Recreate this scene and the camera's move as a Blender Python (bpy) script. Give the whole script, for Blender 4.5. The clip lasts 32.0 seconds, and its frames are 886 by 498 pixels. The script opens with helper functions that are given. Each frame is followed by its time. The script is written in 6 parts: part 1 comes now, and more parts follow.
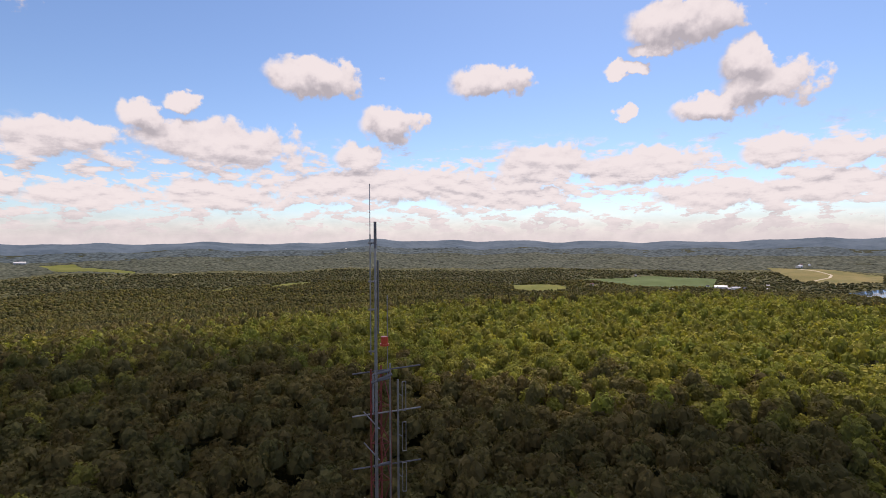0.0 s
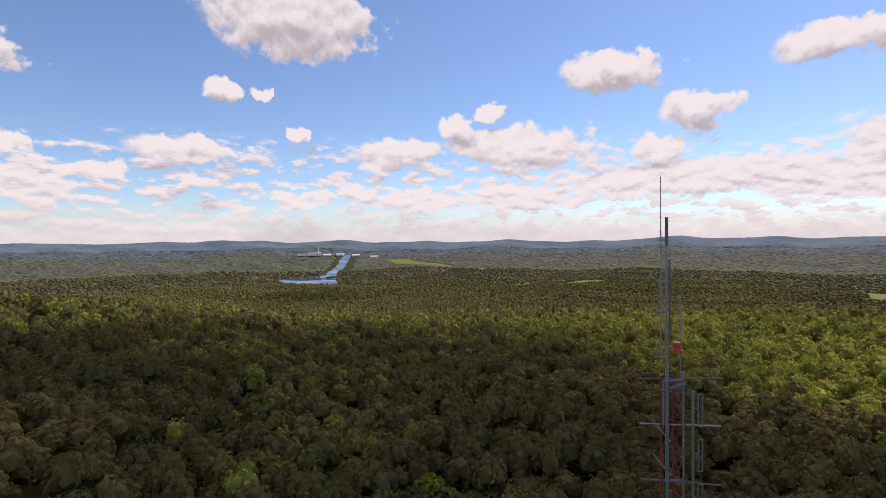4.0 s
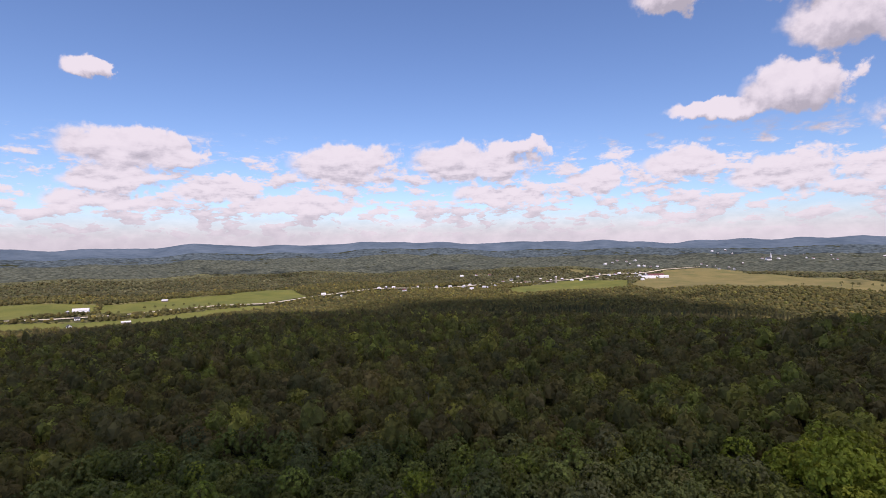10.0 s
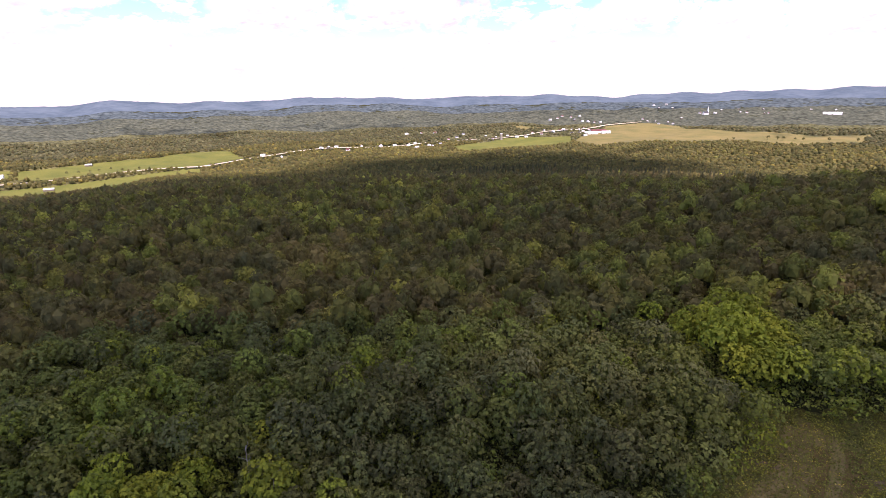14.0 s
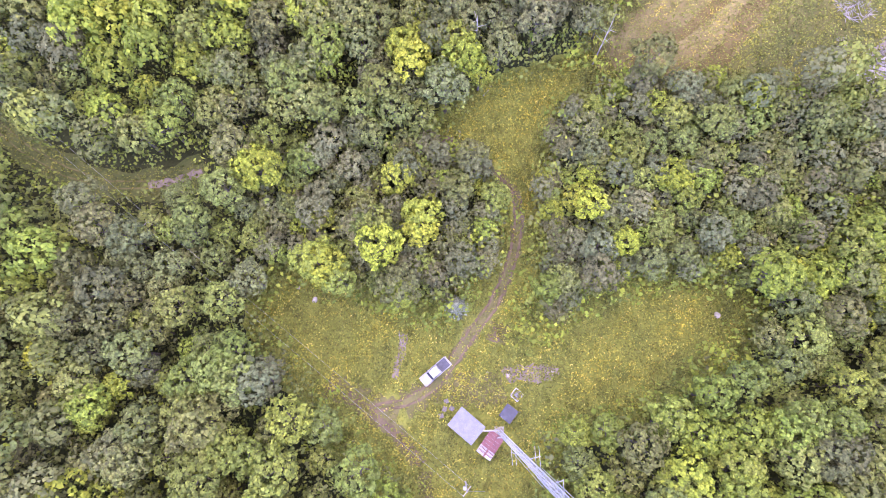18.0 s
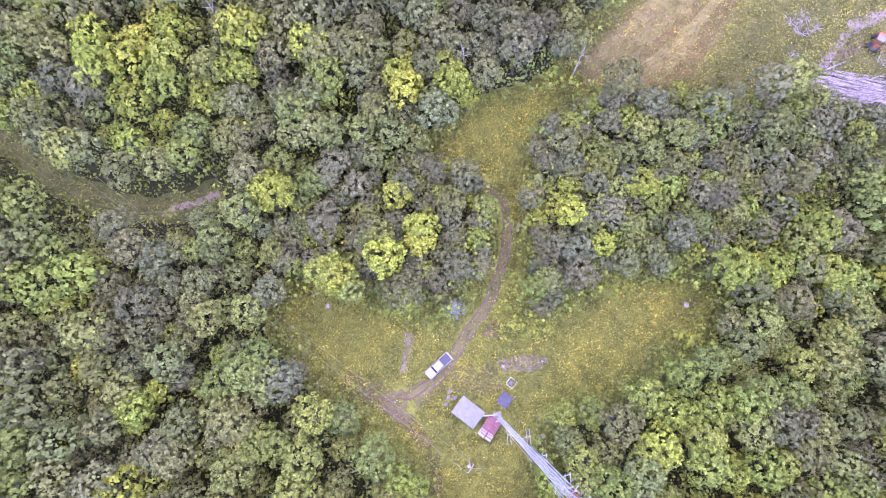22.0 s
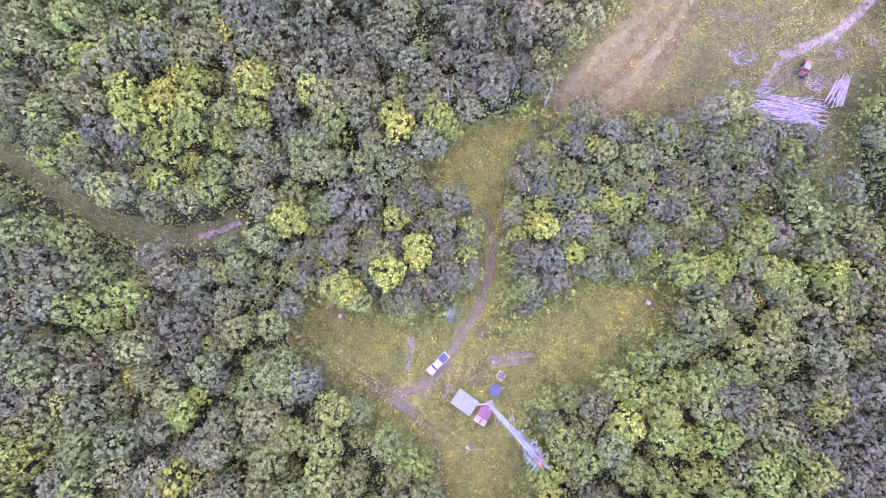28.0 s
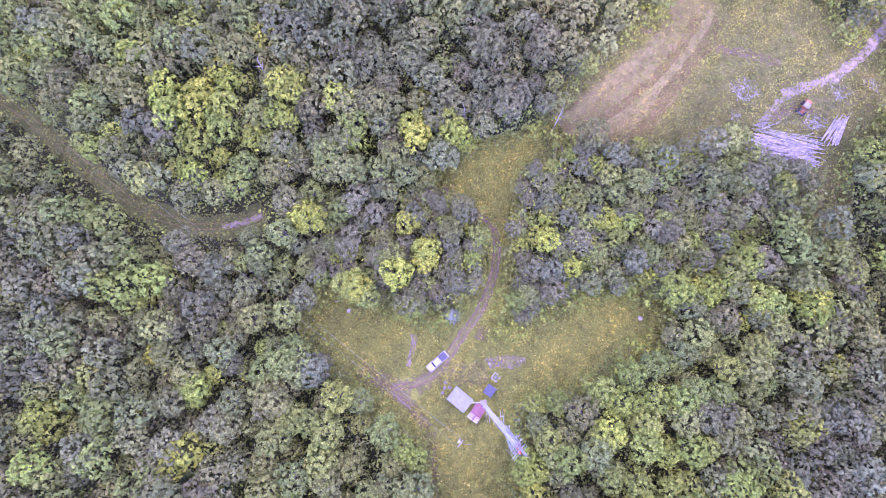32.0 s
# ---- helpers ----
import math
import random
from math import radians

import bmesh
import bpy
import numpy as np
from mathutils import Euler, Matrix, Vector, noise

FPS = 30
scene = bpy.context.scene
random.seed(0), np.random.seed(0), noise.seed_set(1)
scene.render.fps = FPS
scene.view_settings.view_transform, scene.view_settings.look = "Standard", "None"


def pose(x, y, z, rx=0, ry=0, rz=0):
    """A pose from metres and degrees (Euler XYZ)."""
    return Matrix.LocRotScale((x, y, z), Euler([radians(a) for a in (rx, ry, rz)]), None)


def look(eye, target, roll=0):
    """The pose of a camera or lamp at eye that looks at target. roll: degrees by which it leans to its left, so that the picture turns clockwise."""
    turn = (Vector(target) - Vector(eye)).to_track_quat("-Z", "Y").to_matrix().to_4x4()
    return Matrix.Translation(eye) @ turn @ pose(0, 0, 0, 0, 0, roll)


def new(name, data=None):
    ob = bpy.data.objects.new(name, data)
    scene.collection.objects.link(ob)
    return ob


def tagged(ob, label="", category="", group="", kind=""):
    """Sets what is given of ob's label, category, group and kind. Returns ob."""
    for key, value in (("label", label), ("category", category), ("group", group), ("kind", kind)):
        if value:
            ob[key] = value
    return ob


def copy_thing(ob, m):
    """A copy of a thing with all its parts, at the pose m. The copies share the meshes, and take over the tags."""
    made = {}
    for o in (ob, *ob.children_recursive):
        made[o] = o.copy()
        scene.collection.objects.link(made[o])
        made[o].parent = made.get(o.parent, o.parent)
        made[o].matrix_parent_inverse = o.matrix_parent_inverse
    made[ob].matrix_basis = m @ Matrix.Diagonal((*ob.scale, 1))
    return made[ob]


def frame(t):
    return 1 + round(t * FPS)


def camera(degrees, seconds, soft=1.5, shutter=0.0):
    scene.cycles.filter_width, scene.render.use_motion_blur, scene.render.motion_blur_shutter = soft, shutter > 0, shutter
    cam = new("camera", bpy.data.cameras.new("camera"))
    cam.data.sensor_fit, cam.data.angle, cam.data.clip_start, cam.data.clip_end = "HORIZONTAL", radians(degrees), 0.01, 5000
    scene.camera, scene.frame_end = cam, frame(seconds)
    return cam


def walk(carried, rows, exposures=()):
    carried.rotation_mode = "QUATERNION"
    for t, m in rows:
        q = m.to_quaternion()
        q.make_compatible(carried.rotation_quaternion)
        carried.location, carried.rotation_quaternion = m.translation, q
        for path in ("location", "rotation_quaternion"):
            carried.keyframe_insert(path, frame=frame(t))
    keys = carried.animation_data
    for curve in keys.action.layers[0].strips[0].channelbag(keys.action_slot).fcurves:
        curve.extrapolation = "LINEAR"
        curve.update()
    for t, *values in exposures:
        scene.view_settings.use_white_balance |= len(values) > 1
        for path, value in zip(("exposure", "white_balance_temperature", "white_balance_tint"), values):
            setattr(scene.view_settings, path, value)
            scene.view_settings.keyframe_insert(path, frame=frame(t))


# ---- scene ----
# Camera: a drone that turns at the height of the mast's tip, then looks down and climbs.
cam = camera(80.77, 32.0, soft=0.7)
PATH = [
    (0, -3.50, 2.59, 71.62, -140.10, -0.90, -0.29),
    (0.5, -3.82, 2.84, 71.88, -139.27, -0.89, -0.14),
    (1, -3.89, 2.98, 72.06, -138.08, -0.86, -0.11),
    (1.5, -3.84, 3.01, 72.20, -136.42, -0.86, -0.03),
    (2, -3.80, 2.94, 72.20, -133.97, -0.90, -0.08),
    (2.5, -3.75, 2.91, 72.18, -129.61, -0.98, -0.13),
    (4.5, -3.54, 2.25, 71.49, -100.28, -1.00, -0.64),
    (5, -3.38, 2.22, 71.37, -91.79, -1.06, -0.75),
    (5.5, -3.37, 0.93, 71.03, -81.89, -0.92, -0.89),
    (6, -3.33, -0.33, 71.12, -70.06, -0.91, -0.98),
    (6.5, -3.30, -1.60, 71.37, -58.71, -0.86, -0.87),
    (7, -3.17, -2.47, 71.51, -47.38, -0.94, -0.97),
    (7.5, -3.03, -3.33, 71.50, -33.57, -0.83, -0.91),
    (8, -2.90, -4.20, 71.38, -19.46, -0.77, -1.00),
    (8.5, -2.73, -4.67, 71.51, -5.58, -0.72, -0.91),
    (9, -2.57, -5.13, 71.78, 5.47, -0.78, -0.85),
    (9.5, -2.40, -5.60, 71.86, 9.01, -0.78, -0.93),
    (10, -2.20, -5.72, 72.10, 10.01, -0.73, -0.83),
    (10.5, -2.00, -5.85, 72.66, 10.09, -0.75, -0.87),
    (11, -1.80, -5.97, 73.37, 9.65, -0.81, -0.86),
    (11.5, -1.60, -6.10, 74.41, 8.97, -0.73, -0.94),
    (12, -1.40, -6.08, 75.38, 8.07, -0.70, -1.02),
    (12.5, -1.20, -6.07, 76.32, 7.07, -0.66, -1.14),
    (13, -1.00, -6.05, 77.19, 6.08, -2.84, -1.11),
    (13.5, -0.80, -6.03, 78.18, 5.16, -9.09, -1.16),
    (14, -0.60, -6.02, 79.20, 4.34, -16.40, -1.11),
    (14.5, -0.40, -6.00, 80.19, 3.64, -23.80, -1.13),
    (16.5, 1.46, -2.58, 88.80, 3.36, -56.73, -2.85),
    (17, 1.27, -1.50, 90.72, 3.24, -64.98, -2.85),
    (17.5, 0.72, -0.88, 92.10, 2.84, -72.83, -2.85),
    (18, 0.56, -0.54, 93.53, 2.47, -75.88, -2.85),
    (18.5, 0.35, -0.20, 95.01, 2.11, -76.40, -2.85),
    (19, 0.25, -0.04, 96.40, 1.83, -76.54, -2.85),
    (19.5, 0.09, 0.11, 97.82, 1.52, -76.70, -2.85),
    (20, 0.08, 0.26, 99.32, 1.24, -76.85, -2.85),
    (20.5, 0.03, 0.47, 100.76, 0.97, -77.07, -2.85),
    (21, -0.03, 0.76, 102.23, 0.67, -77.24, -2.85),
    (21.5, -0.03, 0.93, 103.67, 0.38, -77.41, -2.85),
    (22, 0.10, 1.10, 105.09, 0.05, -77.54, -2.85),
    (22.5, 0.23, 1.29, 106.56, -0.18, -77.64, -2.85),
    (23, 0.24, 1.56, 108.05, -0.32, -77.76, -2.85),
    (23.5, 0.20, 1.77, 109.49, -0.59, -77.92, -2.85),
    (24, 0.29, 1.97, 110.91, -0.82, -78.06, -2.85),
    (24.5, 0.20, 2.08, 112.24, -1.04, -78.12, -2.85),
    (25, 0.35, 2.16, 113.61, -1.28, -78.17, -2.85),
    (25.5, 0.49, 2.19, 115.09, -1.46, -78.17, -2.85),
    (27.5, 0.40, 2.05, 120.60, -2.15, -78.19, -2.85),
    (28, 0.61, 1.95, 122.01, -2.32, -78.19, -2.85),
    (28.5, 0.68, 1.92, 123.42, -2.43, -78.14, -2.85),
    (29, 0.79, 1.85, 124.82, -2.64, -78.10, -2.85),
    (29.5, 0.74, 1.74, 126.18, -2.83, -78.08, -2.85),
    (30, 0.68, 1.70, 127.47, -3.01, -78.02, -2.85),
    (30.5, 0.55, 1.67, 128.33, -3.25, -78.00, -2.85),
    (31, 0.51, 1.64, 128.94, -2.60, -77.99, -2.85),
    (31.5, 0.78, 1.58, 129.41, -0.36, -78.01, -2.85),
    (32, 0.80, 1.45, 129.67, 1.74, -78.07, -2.85),
]


def aim(x, y, z, yaw, pitch, roll):
    return pose(x, y, z, 90 + pitch, 0, yaw) @ pose(0, 0, 0, 0, 0, roll)


walk(cam, [(t, aim(*row)) for t, *row in PATH],
     exposures=[(0, -0.10, 7000, 24), (5, -0.06, 6800, 25), (8, -0.10, 6560, 28), (13, -0.14, 6400, 35), (14, 0.70, 6760, 37), (14.5, 1.4, 6850, 38), (17, 3.34, 6350, 49), (19, 3.33, 5960, 57), (21, 3.34, 5700, 64), (25, 3.33, 5380, 73), (30, 3.32, 5250, 82), (32, 3.32, 5220, 84)])

# ---------------------------------------------------------------- light
SUN_YAW, SUN_UP = -160.0, 52.0  # degrees: bearing to the left of north, height
sun_way = Vector((-math.sin(radians(SUN_YAW)) * math.cos(radians(SUN_UP)), math.cos(radians(SUN_YAW)) * math.cos(radians(SUN_UP)), math.sin(radians(SUN_UP))))
sun_data = bpy.data.lights.new("sun", "SUN")
sun_data.energy, sun_data.angle, sun_data.color = 4.9, radians(0.6), (1.0, 0.94, 0.85)
sun = new("sun", sun_data)
sun.matrix_world = look(tuple(sun_way * 900), (0, 0, 0))

SKY_STRENGTH, CLOUD_LIGHT = 0.126, 0.88
world = bpy.data.worlds.new("sky")
scene.world = world
world.use_nodes = True
wt = world.node_tree
wt.nodes.clear()


def node(tree, kind, inputs=(), operation="", clamp=False, blend="", smooth=False, attribute=""):
    """A node; inputs are values or sockets by index or name."""
    n = tree.nodes.new(kind)
    if operation:
        n.operation = operation
    if clamp:
        n.use_clamp = True
    if blend:
        n.data_type, n.blend_type = "RGBA", blend
    if smooth:
        n.interpolation_type = "SMOOTHSTEP"
    if attribute:
        n.attribute_name = attribute
    for key, value in dict(inputs).items():
        if isinstance(value, bpy.types.NodeSocket):
            tree.links.new(value, n.inputs[key])
        else:
            n.inputs[key].default_value = value
    return n


def maths(tree, op, a, b=0.0, c=0.0, clamp=False):
    return node(tree, "ShaderNodeMath", {0: a, 1: b, 2: c}, operation=op, clamp=clamp).outputs[0]


def ramp(tree, fac, stops, interpolation="LINEAR"):
    n = node(tree, "ShaderNodeValToRGB", {0: fac})
    n.color_ramp.interpolation = interpolation
    while len(n.color_ramp.elements) < len(stops):
        n.color_ramp.elements.new(0.5)
    for e, (p, colour) in zip(n.color_ramp.elements, stops):
        e.position, e.color = p, (*colour, 1)
    return n.outputs[0]


def mixed(tree, fac, a, b, blend="MIX"):
    n = node(tree, "ShaderNodeMix", {0: fac, 6: a, 7: b}, blend=blend)
    return n.outputs[2]


# Cumulus clouds of the sky: bearing and height of each in degrees, half width and half height.
CLOUDS = []


def cloud(yaw, up, wide, tall):
    CLOUDS.append((yaw, up, wide, tall))


cloud(-126.6, 16.9, 5.0, 1.8)
cloud(-145.4, 16.8, 4.4, 1.6)
cloud(-113.9, 13.4, 1.8, 0.9)
cloud(-134.4, 12.5, 3.2, 1.6)
cloud(-131.3, 9.0, 2.9, 1.4)
cloud(-164.9, 20.9, 5.3, 2.2)
cloud(-161.8, 18.8, 2.1, 0.9)
cloud(-159.6, 17.0, 2.2, 0.7)
cloud(-170.5, 16.3, 2.5, 1.9)
cloud(-172.1, 14.1, 3.8, 2.0)
cloud(-167.4, 12.7, 3.7, 1.3)
cloud(-159.3, 12.8, 1.1, 0.6)
cloud(-110.1, 12.1, 1.9, 1.4)
cloud(-104.0, 9.2, 4.9, 1.6)
cloud(-117.6, 9.8, 7.9, 2.1)
cloud(-150.9, 8.2, 4.8, 2.3)
cloud(-160.7, 7.5, 6.0, 1.7)
cloud(-172.5, 8.3, 2.7, 1.3)
cloud(-177.9, 7.7, 2.7, 1.2)
cloud(-134.9, 6.0, 13.9, 1.8)
cloud(-117.0, 4.8, 5.3, 1.4)
cloud(-105.6, 4.3, 4.6, 1.3)
cloud(-147.3, 4.7, 7.3, 1.5)
cloud(-169.4, 4.5, 7.1, 1.3)
cloud(-177.2, 4.6, 3.6, 1.2)
cloud(-93.1, 11.3, 1.1, 0.7)
cloud(-99.5, 5.4, 1.9, 1.0)
cloud(-93.0, 3.8, 2.0, 0.9)
cloud(-92.9, 22.2, 8.2, 3.7)
cloud(-85.7, 15.0, 1.6, 1.1)
cloud(-89.2, 15.3, 0.9, 0.6)
cloud(-93.3, 11.4, 1.1, 0.7)
cloud(-56.7, 14.5, 5.0, 2.4)
cloud(-50.6, 22.2, 8.2, 3.0)
cloud(-60.3, 16.6, 3.6, 2.2)
cloud(-44.3, 19.5, 6.0, 3.0)
cloud(-56.9, 22.3, 8.2, 3.1)
cloud(-42.7, 17.3, 3.4, 1.8)
cloud(-51.0, 16.1, 3.3, 2.4)
cloud(-64.5, 15.8, 4.6, 2.8)
cloud(-56.1, 13.0, 6.4, 2.0)
cloud(-40.2, 10.4, 9.3, 2.5)
cloud(-44.0, 6.3, 6.5, 1.5)
cloud(-32.8, 5.6, 4.3, 1.4)
cloud(-40.1, 4.9, 2.8, 1.0)
cloud(-53.9, 4.1, 4.3, 1.3)
cloud(-66.9, 8.6, 2.2, 1.2)
cloud(-69.3, 5.7, 3.7, 1.7)
cloud(-64.9, 4.3, 3.1, 0.9)
cloud(-74.9, 6.6, 2.2, 0.9)
cloud(-58.9, 7.2, 2.3, 0.8)
cloud(-82.8, 9.1, 5.3, 1.3)
cloud(-83.4, 6.3, 1.5, 0.6)
cloud(-72.7, 24.1, 6.8, 1.3)
cloud(-31.9, 18.7, 2.5, 2.4)
cloud(-14.1, 23.5, 4.0, 2.1)
cloud(-26.4, 22.5, 5.8, 1.8)
cloud(-28.8, 18.6, 5.4, 2.5)
cloud(-18.2, 12.3, 4.9, 0.9)
cloud(-24.4, 13.5, 4.3, 2.2)
cloud(-15.0, 7.7, 4.0, 1.5)
cloud(-23.7, 6.0, 4.9, 1.7)
cloud(-33.3, 5.7, 4.1, 1.3)
cloud(-6.5, 6.5, 3.2, 1.3)
cloud(41.1, 9.2, 5.3, 2.0)
cloud(36.3, 8.6, 2.3, 1.0)
cloud(42.0, 6.4, 4.4, 1.1)
cloud(20.2, 8.5, 5.8, 2.2)
cloud(6.8, 8.6, 6.8, 2.0)
cloud(1.2, 10.1, 3.1, 1.0)
cloud(44.1, 16.0, 1.9, 1.0)
cloud(33.1, 5.5, 4.4, 1.2)
cloud(25.3, 4.3, 5.5, 1.0)
cloud(3.1, 5.1, 5.6, 1.1)
cloud(43.6, 4.4, 3.9, 1.0)


def build_sky():
    t = wt
    way = node(t, "ShaderNodeTexCoord").outputs["Generated"]
    axes = node(t, "ShaderNodeSeparateXYZ", {0: way})
    yaw = maths(t, "MULTIPLY", maths(t, "ARCTAN2", maths(t, "MULTIPLY", axes.outputs[0], -1.0), axes.outputs[1]), 57.29578)
    yaw = maths(t, "SUBTRACT", maths(t, "FLOORED_MODULO", maths(t, "ADD", yaw, 270.0), 360.0), 270.0)  # -270 to 90
    up = maths(t, "MULTIPLY", maths(t, "ARCSINE", axes.outputs[2]), 57.29578)
    flat = node(t, "ShaderNodeCombineXYZ", {0: yaw, 1: up, 2: 0.0}).outputs[0]
    puff = node(t, "ShaderNodeTexNoise", {"Vector": flat, "Scale": 0.42, "Detail": 7.0, "Roughness": 0.56})
    higher = node(t, "ShaderNodeVectorMath", {0: flat, 1: (0.15, 0.75, 0.0)}, operation="ADD").outputs[0]
    puff_up = node(t, "ShaderNodeTexNoise", {"Vector": higher, "Scale": 0.42, "Detail": 4.0, "Roughness": 0.5})
    warp = node(t, "ShaderNodeVectorMath", {0: puff.outputs["Color"], 1: (0.5, 0.5, 0.5)}, operation="SUBTRACT").outputs[0]
    warp = node(t, "ShaderNodeVectorMath", {0: warp, 1: (5.0, 3.2, 0.0)}, operation="MULTIPLY").outputs[0]
    bent = node(t, "ShaderNodeVectorMath", {0: flat, 1: warp}, operation="ADD").outputs[0]
    raised = node(t, "ShaderNodeVectorMath", {0: bent, 1: (0.0, 1.3, 0.0)}, operation="ADD").outputs[0]
    bodies = []
    for where in (bent, raised):
        best = None
        for y, u, w, h in CLOUDS:
            near = node(t, "ShaderNodeVectorMath", {0: where, 1: (1 / w, 1 / h, 0), 2: (-y / w, -u / h, 0)}, operation="MULTIPLY_ADD").outputs[0]
            far = node(t, "ShaderNodeVectorMath", {0: near}, operation="LENGTH").outputs[1]
            best = far if best is None else maths(t, "SMOOTH_MIN", best, far, 0.25)
        bodies.append(best)
    slope = maths(t, "SUBTRACT", bodies[1], bodies[0])
    body = maths(t, "SUBTRACT", 1.2, bodies[0])
    body = maths(t, "ADD", body, maths(t, "MULTIPLY", maths(t, "SUBTRACT", puff.outputs[0], 0.5), 1.5))
    # Low on the sky the clouds close up into flat layers.
    lift = maths(t, "ADD", maths(t, "MAXIMUM", axes.outputs[2], 0.0), 0.035)
    px = maths(t, "DIVIDE", axes.outputs[0], lift)
    py = maths(t, "DIVIDE", axes.outputs[1], lift)
    plane = node(t, "ShaderNodeCombineXYZ", {0: px, 1: py, 2: 0.0}).outputs[0]
    rows = node(t, "ShaderNodeCombineXYZ", {0: yaw, 1: maths(t, "MULTIPLY", up, 2.6), 2: 3.0}).outputs[0]
    layer = node(t, "ShaderNodeTexNoise", {"Vector": rows, "Scale": 0.42, "Detail": 6.0, "Roughness": 0.58}).outputs[0]
    rows_up = node(t, "ShaderNodeVectorMath", {0: rows, 1: (0.0, 1.15, 0.0)}, operation="ADD").outputs[0]
    layer_up = node(t, "ShaderNodeTexNoise", {"Vector": rows_up, "Scale": 0.42, "Detail": 6.0, "Roughness": 0.58}).outputs[0]
    low = maths(t, "MULTIPLY", ramp(t, maths(t, "DIVIDE", up, 40.0), [(0.0, (1, 1, 1)), (0.15, (1, 1, 1)), (0.30, (0, 0, 0)), (1, (0, 0, 0))]), 1.0)
    layers = maths(t, "MULTIPLY", maths(t, "SUBTRACT", layer, 0.455), maths(t, "MULTIPLY", low, 5.5))
    density = maths(t, "MAXIMUM", maths(t, "MULTIPLY", body, 1.6), layers)
    # Overhead, out of view, a nearly closed cumulus field is added as fill light for the shaded ground.
    high = ramp(t, maths(t, "DIVIDE", up, 90.0), [(0.0, (0, 0, 0)), (0.34, (0, 0, 0)), (0.46, (1, 1, 1)), (1, (1, 1, 1))])
    field = node(t, "ShaderNodeTexNoise", {"Vector": plane, "Scale": 1.9, "Detail": 5.0, "Roughness": 0.55}).outputs[0]
    over = maths(t, "MULTIPLY", maths(t, "SUBTRACT", field, 0.38), maths(t, "MULTIPLY", high, 4.0))
    density = maths(t, "MAXIMUM", density, over)
    haze = maths(t, "SUBTRACT", 0.56, maths(t, "MULTIPLY", maths(t, "ABSOLUTE", up), 0.12))
    density = maths(t, "MAXIMUM", density, haze)
    cover = node(t, "ShaderNodeMapRange", {0: density, 1: 0.06, 2: 0.56, 3: 0.0, 4: 0.97}, smooth=True).outputs[0]
    # Sunlit tops and grey undersides.
    lit = maths(t, "ADD", maths(t, "MULTIPLY", maths(t, "SUBTRACT", puff.outputs[0], puff_up.outputs[0]), 1.9), 0.46)
    lit = maths(t, "ADD", lit, maths(t, "MULTIPLY", slope, 0.95))
    lit = maths(t, "ADD", maths(t, "MULTIPLY", lit, maths(t, "SUBTRACT", 1.0, maths(t, "MULTIPLY", low, 0.72))), maths(t, "MULTIPLY", low, maths(t, "ADD", 0.65, maths(t, "MULTIPLY", maths(t, "SUBTRACT", layer, layer_up), maths(t, "MULTIPLY", maths(t, "MINIMUM", maths(t, "ABSOLUTE", up), 5.0), 0.52)))))
    lit = maths(t, "SUBTRACT", lit, maths(t, "MULTIPLY", maths(t, "MAXIMUM", maths(t, "SUBTRACT", density, 0.8), 0.0), 0.10), clamp=True)
    white = ramp(t, lit, [(0.0, (0.54, 0.54, 0.57)), (0.40, (0.74, 0.735, 0.755)), (0.72, (0.935, 0.925, 0.925)), (1.0, (1.0, 0.99, 0.98))])
    sky = node(t, "ShaderNodeTexSky")
    sky.sky_type, sky.sun_disc, sky.sun_elevation, sky.sun_rotation = "NISHITA", False, radians(SUN_UP), radians(-SUN_YAW)
    sky.altitude, sky.air_density, sky.dust_density, sky.ozone_density = 300.0, 1.0, 0.3, 3.0
    deep = node(t, "ShaderNodeVectorMath", {0: sky.outputs[0], 1: (0.91, 1.08, 1.19)}, operation="MULTIPLY").outputs[0]
    blue = node(t, "ShaderNodeBackground", {0: deep, 1: SKY_STRENGTH}).outputs[0]
    veil = node(t, "ShaderNodeBackground", {0: white, 1: CLOUD_LIGHT}).outputs[0]
    both = node(t, "ShaderNodeMixShader", {0: cover, 1: blue, 2: veil}).outputs[0]
    node(t, "ShaderNodeOutputWorld", {0: both})


build_sky()

# ---------------------------------------------------------------- materials


def material(name, rough=0.8, metal=0.0):
    m = bpy.data.materials.new(name)
    m.use_nodes = True
    t = m.node_tree
    b = t.nodes["Principled BSDF"]
    b.inputs["Roughness"].default_value, b.inputs["Metallic"].default_value = rough, metal
    return m, t, b


def place(t, scale=1.0):
    p = node(t, "ShaderNodeNewGeometry").outputs["Position"]
    return node(t, "ShaderNodeVectorMath", {0: p, 1: (scale, scale, scale)}, operation="MULTIPLY").outputs[0]


def grain(t, scale, detail=4.0, rough=0.55, vector=None):
    return node(t, "ShaderNodeTexNoise", {"Vector": vector or place(t), "Scale": scale, "Detail": detail, "Roughness": rough}).outputs[0]


def relief(t, b, fac, strength, depth):
    n = node(t, "ShaderNodeBump", {"Strength": strength, "Distance": depth, "Height": fac})
    t.links.new(n.outputs[0], b.inputs["Normal"])


